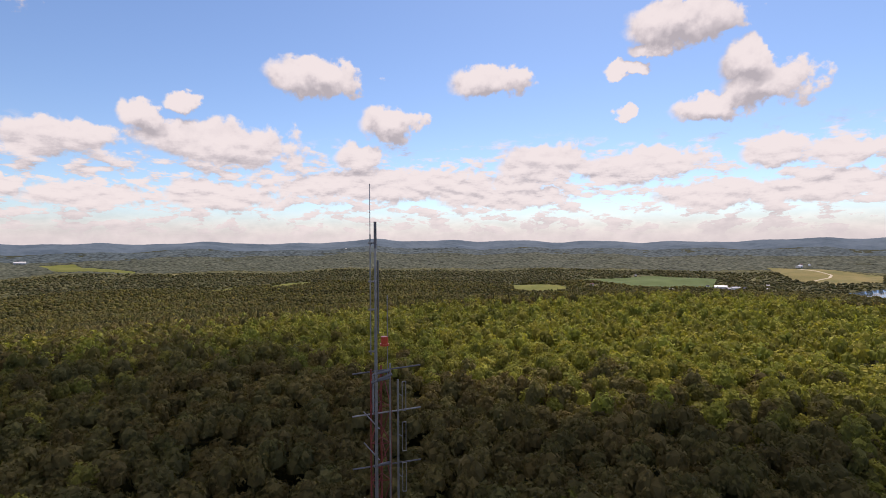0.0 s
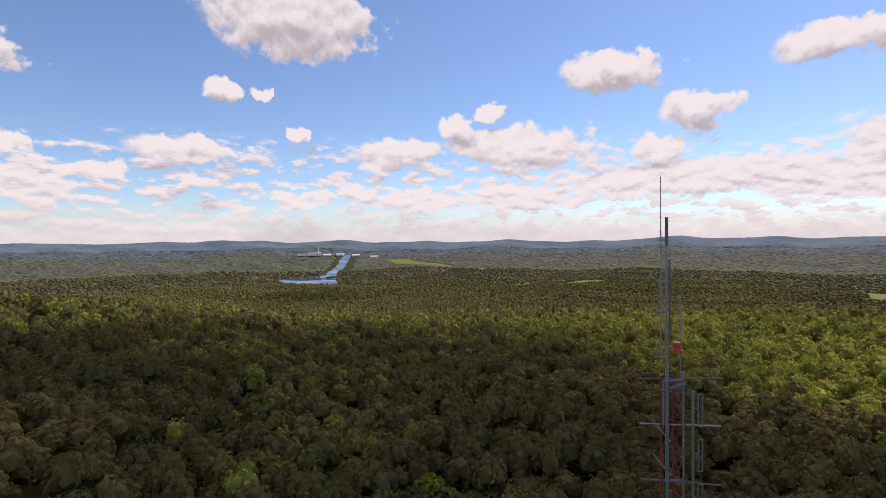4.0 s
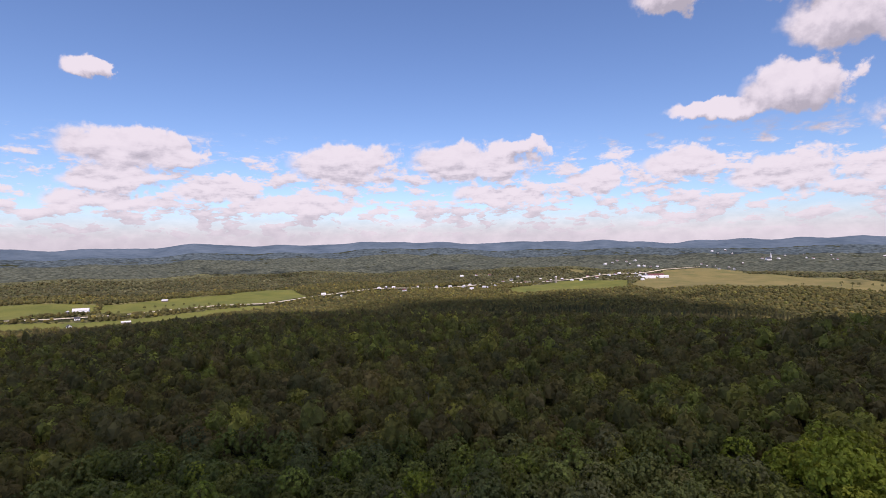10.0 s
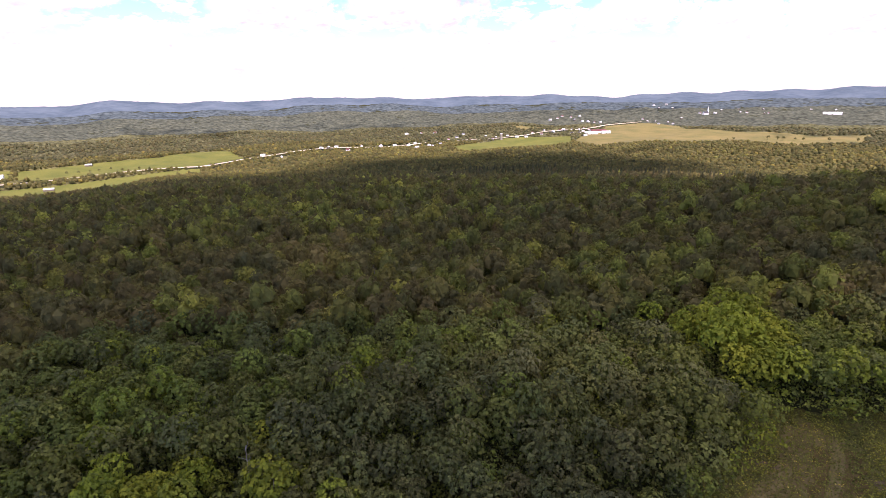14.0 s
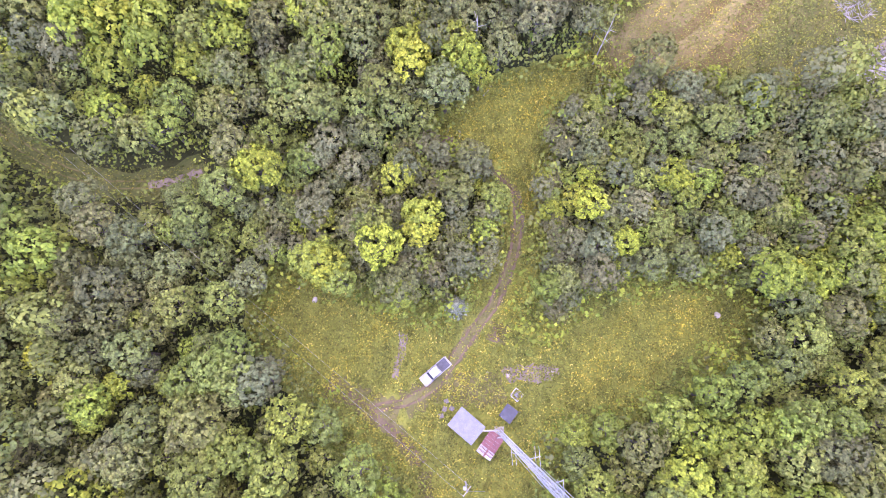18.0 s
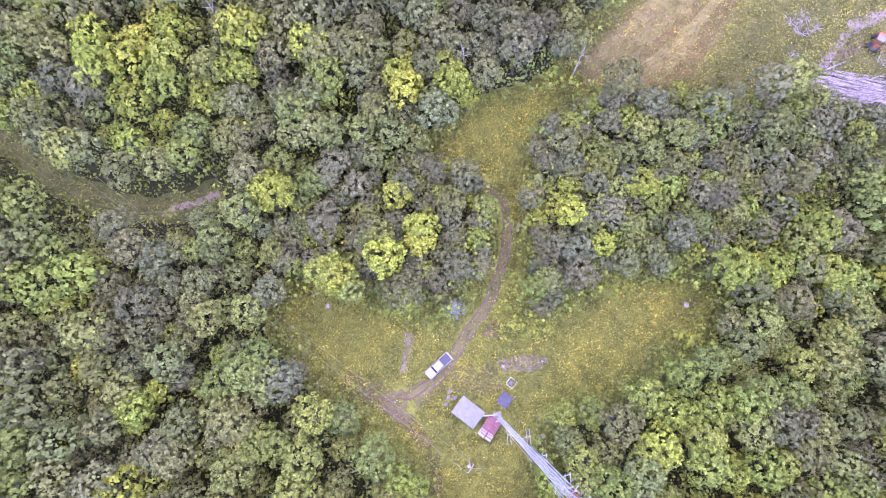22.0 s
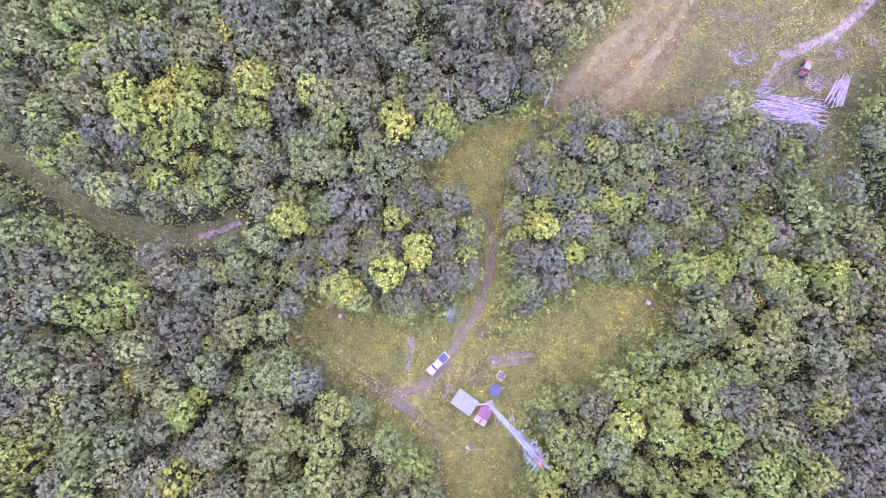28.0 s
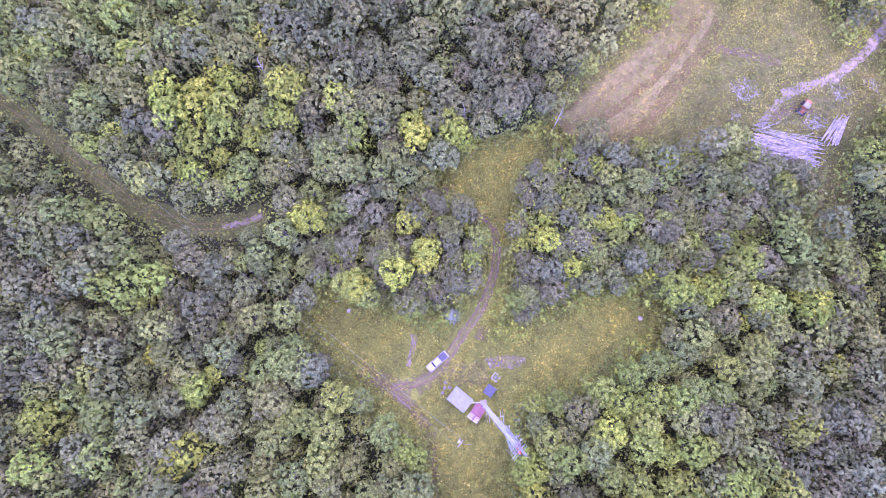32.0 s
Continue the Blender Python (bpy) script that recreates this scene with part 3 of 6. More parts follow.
LANES.append(("upper_river", [(3100, -340), (3337, -380), (3540, -460), (3841, -524), (4100, -600)], 40.0))

HOME_SPOTS = [(-1571, 1513), (-1345, 1299), (-812, 2087), (-650, 2330), (-700, 2270), (-426, 3015), (-350, 3088), (-271, 3116), (-101, 3003), (-172, 2782), (-133, 2863), (-419, 2538), (-353, 2554), (-304, 2475), (-251, 2554), (-200, 2600), (-330, 2620), (-230, 2490)]
HOME_SPOTS += [(25, 2948), (144, 2907), (190, 2856), (237, 2844), (353, 3034), (326, 2915), (442, 3056), (533, 3160), (568, 3155), (540, 2805), (1057, 3599), (1052, 3475), (1093, 3449), (1069, 3310), (1144, 3374), (1158, 3326), (1271, 3512)]
HOME_SPOTS += [(1516, 3607), (1431, 3635), (1623, 3497), (1641, 3455), (1715, 3390), (1745, 3404), (500, 2980), (470, 3100), (400, 2990), (280, 2960), (80, 2900), (610, 3230), (-480, 2500), (-560, 2440), (-60, 2820), (60, 2860)]
HOME_SPOTS += [(530, -2481), (493, -2492), (458, -2536), (393, -2846), (365, -2645), (584, -2549), (510, -2520), (480, -2460), (440, -2580), (684, -2353), (1030, -2326), (1019, -2868), (825, -3832), (340, -3644), (302, -3668), (3376, -2785)]
HOME_SPOTS += [(457, 3594), (511, 3647), (551, 3715), (607, 3689), (614, 3582), (674, 3741), (650, 3496), (680, 3472), (710, 3427), (750, 3433), (585, 3108), (545, 3012), (627, 3179), (1251, 4017), (1259, 3927), (1361, 4081), (1345, 3905), (1600, 3720), (1680, 3650), (1790, 3560), (2000, 3420), (2120, 3380)]
FARM_SPOTS = [(-1554, 1551), (-1426, 1408), (-904, 2119), (-675, 2292), (-584, 2276), (105, 2803), (664, 3087), (600, 2960), (690, 3010), (1450, 3593), (1999, 3212), (520, -2500), (470, -2510), (340, -3560), (4060, -330), (4030, -420), (4030, -520), (4030, -640), (4030, -780)]


def opened(x, y):
    """Fields, water and roads of the valley."""
    free = np.zeros(np.shape(x), bool)
    for _, _, poly in FARMLAND:
        free |= inside(x, y, poly)
    for _, line, wide in LANES:
        free |= off_line(x, y, line) < wide * 1.6 + 9
    return free


def farmed(x, y):
    """Open land, with the plots of the houses."""
    free = opened(x, y)
    for hx, hy in HOME_SPOTS + FARM_SPOTS:
        free |= (np.abs(x - hx) < 30) & (np.abs(y - hy + 10) < 48)
    return free


rng = np.random.default_rng(7)


def build_ground():
    rings = np.r_[np.arange(0, 130, 2.5), 130 * (4900 / 130) ** np.linspace(0, 1, 150)]
    turns = np.linspace(0, 2 * np.pi, 361)[:-1]
    r, a = np.meshgrid(rings, turns, indexing="ij")
    x, y = r * np.cos(a), r * np.sin(a)
    z = height(x, y)
    n = len(turns)
    verts = np.stack([x, y, z], -1).reshape(-1, 3)
    faces = [(i * n + j, i * n + n + j, i * n + n + (j + 1) % n, i * n + (j + 1) % n) for i in range(len(rings) - 1) for j in range(n)]
    tagged(sheet("ground", verts.tolist(), faces, M_EARTH, True), "forest floor darkened for canopy shade, on a wooded hill and valley", "ground", kind="structure")


build_ground()


def draped(name, poly, mat, step, lift, label, category="field", past=0.0):
    """A sheet of land use laid over the ground inside a polygon, with an uneven edge."""
    xs, ys = [p[0] for p in poly], [p[1] for p in poly]
    gx, gy = np.arange(min(xs) - step - past, max(xs) + 2 * step + past, step), np.arange(min(ys) - step - past, max(ys) + 2 * step + past, step)
    x, y = np.meshgrid(gx, gy, indexing="ij")
    mx, my = x[:-1, :-1] + step / 2, y[:-1, :-1] + step / 2
    keep = inside(mx, my, poly)
    if past:
        for dx, dy in ((1, 0), (-1, 0), (0, 1), (0, -1), (0.7, 0.7), (-0.7, 0.7), (0.7, -0.7), (-0.7, -0.7)):
            keep |= inside(mx + dx * past, my + dy * past, poly)
    x, y = x + rng.uniform(-0.42, 0.42, x.shape) * step, y + rng.uniform(-0.42, 0.42, y.shape) * step
    z = height(x, y) + lift
    ny = len(gy)
    faces = [(i * ny + j, i * ny + ny + j, i * ny + ny + j + 1, i * ny + j + 1) for i, j in zip(*np.nonzero(keep))]
    return tagged(sheet(name, np.stack([x, y, z], -1).reshape(-1, 3).tolist(), faces, mat, True), label, category, kind="structure")


def strip(name, line, wide, mat, lift, label, category="road", step=4.0):
    """A band of even width along a line, laid over the ground."""
    pts = []
    for (ax, ay), (bx, by) in zip(line, line[1:]):
        n = max(1, int(math.hypot(bx - ax, by - ay) / step))
        pts += [(ax + (bx - ax) * k / n, ay + (by - ay) * k / n) for k in range(n)]
    pts.append(line[-1])
    verts, faces = [], []
    for k, (x, y) in enumerate(pts):
        (ax, ay), (bx, by) = pts[max(k - 1, 0)], pts[min(k + 1, len(pts) - 1)]
        d = math.hypot(bx - ax, by - ay)
        nx, ny = -(by - ay) / d, (bx - ax) / d
        w = wide * (1 + 0.18 * math.sin(k * 1.7) + 0.1 * math.sin(k * 0.6))
        for s in (-1, -0.4, 0.4, 1):
            s2 = s * (1 + rng.uniform(-0.18, 0.18)) if wide < 2.5 else s
            px, py = x + nx * s2 * w, y + ny * s2 * w
            verts.append((px, py, float(height(px, py)) + lift * (1 if abs(s) < 0.5 else 0.7)))
        if k:
            faces += [(k * 4 - 4 + i, k * 4 - 3 + i, k * 4 + 1 + i, k * 4 + i) for i in range(3)]
    return tagged(sheet(name, verts, faces, mat, True), label, category, kind="structure")


# ---------------------------------------------------------------- woods


def crown_faces(clumps, leaves, wide, tall, leaf, rng):
    """Corners of the leaf sprays of one crown round the origin: small rounded clumps spread evenly over a dome, sprays over the outside of each."""
    k = np.arange(clumps) + 0.5
    h = 1.0 - 1.3 * k / clumps + rng.uniform(-0.06, 0.06, clumps)
    a = k * 2.399963 + rng.uniform(-0.35, 0.35, clumps) + rng.uniform(0, 6.28)
    ring = np.sqrt(np.clip(1 - np.abs(h) ** 2.2, 0.03, 1))
    far = rng.uniform(0.66, 1.0, clumps) * (1 + 0.14 * np.sin(a * 3 + rng.uniform(0, 6.28)))
    mid = np.stack([np.cos(a) * ring * wide * 0.80 * far, np.sin(a) * ring * wide * 0.80 * far, h * tall * 0.78 * (0.5 + 0.5 * far)], -1)
    size = rng.uniform(0.75, 1.25, clumps) * wide * 1.55 / math.sqrt(clumps)
    out = mid / np.linalg.norm(mid, axis=1, keepdims=True) + (0, 0, 0.45)
    way = rng.normal(size=(clumps, leaves, 3)) * 0.75 + out[:, None]
    way /= np.linalg.norm(way, axis=-1, keepdims=True)
    at = mid[:, None] + way * (size[:, None] * rng.uniform(0.80, 1.05, (clumps, leaves)))[..., None] * (1, 1, 0.85)
    n = way + rng.normal(scale=0.26, size=way.shape)
    n = (n / np.linalg.norm(n, axis=-1, keepdims=True)).reshape(-1, 3)
    at = at.reshape(-1, 3)
    u = np.cross(n, rng.normal(size=n.shape))
    u /= np.linalg.norm(u, axis=-1, keepdims=True)
    v = np.cross(n, u)
    s = leaf * rng.uniform(0.6, 1.25, (len(at), 1))
    k = rng.uniform(0.5, 0.95, (len(at), 1))
    return np.stack([at - u * s, at - v * s * k - n * s * 0.15, at + u * s * 0.9, at + v * s * k - n * s * 0.1], 1)


def scatter(x0, x1, y0, y1, step, rng):
    gx, gy = np.meshgrid(np.arange(x0, x1, step), np.arange(y0, y1, step), indexing="ij")
    gy = gy + (np.arange(gx.shape[0]) % 2)[:, None] * step / 2
    x, y = gx.ravel(), gy.ravel()
    return x + rng.uniform(-0.5, 0.5, len(x)) * step, y + rng.uniform(-0.5, 0.5, len(x)) * step


def bearing(x, y):
    """Degrees to the left of north, from -270 to 90."""
    return (np.degrees(np.arctan2(-x, y)) + 270) % 360 - 270


def seen_side(x, y):
    b = bearing(x, y)
    return (b > -192) & (b < 62)


def tones(x, y, rng, spread=0.15):
    """The leaf tone of each tree: patches of light and dark woods, with single bright trees."""
    patch = np.sin(x / 37 + 1) * np.cos(y / 29) + 0.7 * np.sin(x / 93 - y / 71 + 2) + 0.9 * np.sin(x / 410 + 2) * np.cos(y / 330) + 0.6 * np.sin(x / 190 + y / 240)
    t = 0.33 + 0.10 * patch + rng.normal(scale=spread, size=len(x))
    bright = rng.random(len(x)) < 0.05
    return np.where(bright, rng.uniform(0.8, 0.95, len(x)), np.clip(t, 0, 0.82))


NEAR = (-118, 130, -52, 132)  # the stretch that is looked down on


def in_near(x, y):
    return (x > NEAR[0]) & (x < NEAR[1]) & (y > NEAR[2]) & (y < NEAR[3])


def joined_woods(name, models, x, y, rng, label, wide=1.0, given=None, mat=None, spread=0.15, uneven=0.2):
    """Trees past counting, as one mesh: copies of a few crowns, turned and scaled."""
    tone = tones(x, y, rng, spread)
    z = height(x, y)
    pick = rng.integers(0, len(models), len(x))
    turn, grow = rng.uniform(0, 2 * np.pi, len(x)), rng.uniform(0.75, 1.2, len(x)) * wide
    tall = rng.uniform(1.05 - uneven, 1.05 + uneven, len(x))
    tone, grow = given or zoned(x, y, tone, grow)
    cos, out, out_tone = models[0].shape[1], [], []
    for k, model in enumerate(models):
        i = np.nonzero(pick == k)[0]
        c, s = np.cos(turn[i])[:, None, None], np.sin(turn[i])[:, None, None]
        m = model[None]
        g = grow[i][:, None, None]
        px = (m[..., 0] * c - m[..., 1] * s) * g + x[i][:, None, None]
        py = (m[..., 0] * s + m[..., 1] * c) * g + y[i][:, None, None]
        pz = m[..., 2] * g * tall[i][:, None, None] + z[i][:, None, None]
        out.append(np.stack([px, py, pz], -1).reshape(-1, 3))
        out_tone.append(np.repeat(tone[i], len(model)))
    me = soup(name, np.concatenate(out), cos, mat or M_WOODS, np.concatenate(out_tone))
    return tagged(new(name, me), label, "woods", kind="stuff")


def stand(clumps, leaves, wide, tall, leaf, base, rng):
    f = crown_faces(clumps, leaves, wide, tall, leaf, rng)
    f[..., 2] += base
    return f


def three(f):
    """Three-cornered sprays, for woods seen from afar."""
    c = (f[:, 0] + f[:, 2]) / 2
    return np.stack([f[:, 0], f[:, 2] + f[:, 1] - c, f[:, 2] + f[:, 3] - c], 1)


def lumps(count, sides, wide, tall, base, rng):
    """A crown seen from afar: lumpy rounded clumps heaped over a dome."""
    k = np.arange(count) + 0.5
    h, a = 1 - 1.05 * k / count, k * 2.399963 + rng.uniform(0, 6.28)
    ring = np.sqrt(np.clip(1 - h**2, 0, 1)) * rng.uniform(0.75, 1.0, count)
    out = []
    for hh, aa, rr in zip(h, a, ring):
        size = wide * rng.uniform(0.8, 1.2) * 1.25 / math.sqrt(count)
        f = domes(sides, size, -0.7 * size, 0.75 * size, rng)
        turn = rng.uniform(0, 6.28)
        c, s = math.cos(turn), math.sin(turn)
        f = np.stack([f[..., 0] * c - f[..., 1] * s, f[..., 0] * s + f[..., 1] * c, f[..., 2]], -1)
        out.append(f + (math.cos(aa) * rr * wide * 0.72, math.sin(aa) * rr * wide * 0.72, base + hh * tall * 0.78))
    return np.concatenate(out)


def domes(sides, wide, base, top, rng):
    """A coarse crown: a lumpy dome of triangles."""
    a = np.arange(sides) * 2 * np.pi / sides
    low = np.stack([np.cos(a) * wide * rng.uniform(0.8, 1.1, sides), np.sin(a) * wide * rng.uniform(0.8, 1.1, sides), base + rng.uniform(-0.15, 0.15, sides) * wide], -1)
    mid = np.stack([np.cos(a + 0.4) * wide * 0.80, np.sin(a + 0.4) * wide * 0.80, base + (top - base) * rng.uniform(0.56, 0.80, sides)], -1)
    tip = np.array([rng.uniform(-0.1, 0.1) * wide, rng.uniform(-0.1, 0.1) * wide, top])
    tri = []
    for k in range(sides):
        j = (k + 1) % sides
        tri += [(low[k], low[j], mid[k]), (low[j], mid[j], mid[k]), (mid[k], mid[j], tip)]
    return np.array(tri)


# Stretches of the near woods with a tone or a size of their own, and hillside stretches toned for shade and sun: x, y,
# reach, tone, size.
def zones():
    yield from ((-56.8, 67.0, 6.8, 0.93, 1.0), (-55.4, 55.8, 10.5, 0.90, 1.0), (-63.4, 48.4, 6.0, 0.86, 1.0), (-65.9, 63.7, 4.2, 0.88, 1.0), (-45.7, 48.0, 5.2, 0.60, 1.0), (-36.3, 65.6, 3.3, 0.90, 1.0), (-37.8, 58.9, 3.0, 0.88, 1.0), (-5.7, 55.6, 4.5, 0.95, 1.0), (3.2, 56.0, 3.9, 0.95, 1.0))
    yield from ((17.9, 27.6, 2.7, 0.97, 0.85), (24.0, 28.6, 3.6, 0.97, 0.85), (29.5, 21.8, 2.7, 0.97, 0.85), (39.7, 32.1, 3.0, 0.94, 0.85), (-9.0, 33.6, 2.2, 0.92, 0.85), (-4.5, 26.5, 3.9, 0.90, 0.85), (-31.8, 34.5, 3.6, 0.90, 1.0), (61.3, 15.7, 5.1, 0.86, 1.0), (54.9, 14.8, 3.6, 0.84, 1.0))
    yield from ((73.0, 28.2, 4.5, 0.80, 1.0), (73.9, 14.0, 4.2, 0.82, 1.0), (85.4, 13.1, 4.5, 0.84, 1.0), (69.9, 8.8, 1.9, 1.00, 1.0), (18.4, -25.1, 4.8, 0.88, 1.0), (44.5, -9.1, 9.0, 0.80, 1.0), (47.2, -22.5, 10.5, 0.78, 1.0), (67.2, -28.3, 6.8, 0.74, 1.0), (66.0, -2.4, 9.0, 0.66, 1.0))
    yield from ((-75.2, 18.7, 6.8, 0.76, 1.0), (-68.4, 27.4, 6.8, 0.66, 1.0), (-86.9, 39.9, 6.8, 0.68, 1.0), (-57.3, -4.5, 4.8, 0.84, 1.0), (-90.7, -9.9, 4.2, 0.80, 1.0), (-80.6, -9.6, 6.0, 0.62, 1.0), (-31.6, -15.3, 6.8, 0.66, 1.0), (-20.9, 18.1, 3.0, 0.86, 1.0), (-11.4, 21.2, 2.1, 0.88, 1.0))
    yield from ((46.7, 19.5, 2.1, 0.90, 0.85), (20.5, 21.4, 5.7, 0.17, 1.0), (21.9, 39.9, 4.5, 0.20, 1.0), (88.5, -27.2, 13.5, 0.13, 1.0), (-56.7, 17.0, 9.0, 0.30, 1.0), (-18.6, 81.7, 18.0, 0.30, 1.0), (14.7, 69.3, 13.5, 0.24, 1.0), (-69.7, 57.2, 3.8, 0.15, 1.0))
    # Hillside stretches: shade and sunlight painted in as low and high tones.
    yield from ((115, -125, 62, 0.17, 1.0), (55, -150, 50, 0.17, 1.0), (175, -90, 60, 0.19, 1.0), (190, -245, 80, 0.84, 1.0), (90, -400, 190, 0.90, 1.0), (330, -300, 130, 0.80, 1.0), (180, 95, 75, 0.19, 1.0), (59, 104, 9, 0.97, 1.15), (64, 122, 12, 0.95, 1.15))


THICKET = [[(-33.6, 19.6), (-23.3, 21.9), (-14.8, 16.0), (-0.3, 13.3), (7.8, 18.7), (10.6, 28.1), (8.4, 35.3), (1.0, 41.3), (-13.6, 43.1), (-34.4, 40.4)],
           [(18.4, 8.7), (26.4, 15.1), (36.4, 18.5), (52.5, 15.8), (65.9, 21.6), (81.9, 31.6), (89.1, 44.5), (75.1, 49.6), (48.1, 51.8), (29.6, 51.4), (18.4, 45.9), (16.8, 29.3)]]


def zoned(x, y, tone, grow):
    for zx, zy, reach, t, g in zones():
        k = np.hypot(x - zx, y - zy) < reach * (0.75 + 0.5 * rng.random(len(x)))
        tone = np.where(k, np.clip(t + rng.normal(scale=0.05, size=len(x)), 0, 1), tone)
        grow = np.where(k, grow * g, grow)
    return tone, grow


def in_thicket(x, y):
    return inside(x, y, THICKET[0]) | inside(x, y, THICKET[1])


def build_woods():
    # the hilltop round the clearing
    x, y = scatter(-300, 300, -300, 300, 5.3, rng)
    r = np.hypot(x, y)
    k = (r < 290) & ~in_near(x, y) & seen_side(x, y + 60) & ~crowded(x, y, 1.2)
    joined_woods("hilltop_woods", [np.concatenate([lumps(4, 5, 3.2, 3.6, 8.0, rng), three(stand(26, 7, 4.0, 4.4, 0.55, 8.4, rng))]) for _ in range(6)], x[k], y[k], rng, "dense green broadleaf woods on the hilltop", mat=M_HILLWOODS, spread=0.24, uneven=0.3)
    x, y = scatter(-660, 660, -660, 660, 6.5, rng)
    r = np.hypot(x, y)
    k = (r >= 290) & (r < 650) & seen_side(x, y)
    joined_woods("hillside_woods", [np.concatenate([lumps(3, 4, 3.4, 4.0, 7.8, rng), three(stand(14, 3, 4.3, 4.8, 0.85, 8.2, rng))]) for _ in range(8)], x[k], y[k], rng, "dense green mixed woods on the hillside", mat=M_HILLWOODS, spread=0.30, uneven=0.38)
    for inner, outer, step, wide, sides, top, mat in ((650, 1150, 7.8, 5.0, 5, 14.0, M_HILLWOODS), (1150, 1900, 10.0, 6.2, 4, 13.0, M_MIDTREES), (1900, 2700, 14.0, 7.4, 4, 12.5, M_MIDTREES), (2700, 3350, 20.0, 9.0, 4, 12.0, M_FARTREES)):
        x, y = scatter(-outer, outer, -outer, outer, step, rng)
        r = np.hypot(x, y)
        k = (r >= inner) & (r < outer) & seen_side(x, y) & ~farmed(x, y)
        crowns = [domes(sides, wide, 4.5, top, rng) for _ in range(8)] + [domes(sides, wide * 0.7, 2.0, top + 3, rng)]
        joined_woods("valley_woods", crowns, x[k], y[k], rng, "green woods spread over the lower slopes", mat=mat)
    # the valley: an uneven canopy, mixed woods first, then woods coloured bluer ring by ring for haze
    for near, past, rings, mat, tall, label in ((900, 2650, 110, M_MIDWOODS, 3.5, "mixed green woods of the valley floor"), (2640, 3450, 60, M_FARWOODS, 4.5, "woods beyond the fields, slightly tinted for haze"),
                                               (3440, 4130, 44, M_HAZEWOODS, 4.0, "blue-green woods far off, tinted for haze"), (4120, 4460, 20, M_LASTWOODS, 3.5, "last woods under the hills, coloured blue for haze")):
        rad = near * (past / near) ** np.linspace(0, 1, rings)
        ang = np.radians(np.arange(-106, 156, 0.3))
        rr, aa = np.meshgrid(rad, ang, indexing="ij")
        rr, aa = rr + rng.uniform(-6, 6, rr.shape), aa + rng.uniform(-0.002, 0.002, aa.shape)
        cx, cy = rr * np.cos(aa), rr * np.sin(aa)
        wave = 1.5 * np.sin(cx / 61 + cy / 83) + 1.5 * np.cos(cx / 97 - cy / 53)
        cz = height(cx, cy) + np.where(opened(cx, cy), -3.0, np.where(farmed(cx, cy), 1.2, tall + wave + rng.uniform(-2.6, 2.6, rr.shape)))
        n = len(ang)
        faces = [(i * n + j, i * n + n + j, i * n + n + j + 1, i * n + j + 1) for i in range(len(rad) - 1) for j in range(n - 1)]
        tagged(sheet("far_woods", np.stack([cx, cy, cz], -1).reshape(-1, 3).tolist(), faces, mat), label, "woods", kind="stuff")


build_woods()


def spires(wide, tall, rng):
    """A pointed spruce of three tiers."""
    tri = []
    for base, top, w in ((0.10, 0.62, 1.0), (0.36, 0.82, 0.72), (0.62, 1.0, 0.44)):
        a = np.arange(5) * 1.2566 + rng.uniform(0, 6)
        r = wide * w * rng.uniform(0.8, 1.15, 5)
        low = np.stack([np.cos(a) * r, np.sin(a) * r, tall * (base + rng.uniform(-0.03, 0.03, 5))], -1)
        tri += [(low[k], low[(k + 1) % 5], np.array([0, 0, tall * top])) for k in range(5)]
    return np.array(tri)


def build_spruces():
    """Pointed spruces along the foot of the hill, before the hay field."""
    x, y = scatter(-100, 1000, 640, 1500, 11.0, rng)
    b, r = bearing(x, y), np.hypot(x, y)
    k = (b < 2) & (b > -44) & (r > 760) & (r < 1330) & (rng.random(len(x)) < np.clip((r - 700) / 500, 0.15, 0.75)) & ~farmed(x, y)
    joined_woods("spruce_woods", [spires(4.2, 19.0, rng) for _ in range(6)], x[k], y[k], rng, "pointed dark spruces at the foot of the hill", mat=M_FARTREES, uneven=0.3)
    x, y = scatter(150, 1500, -1700, -250, 16.0, rng)
    r = np.hypot(x, y)
    k = (r > 560) & (r < 1500) & (rng.random(len(x)) < 0.16) & ~farmed(x, y)
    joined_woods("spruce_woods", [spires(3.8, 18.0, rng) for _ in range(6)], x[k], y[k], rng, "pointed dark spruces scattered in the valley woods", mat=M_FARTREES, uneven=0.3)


build_spruces()


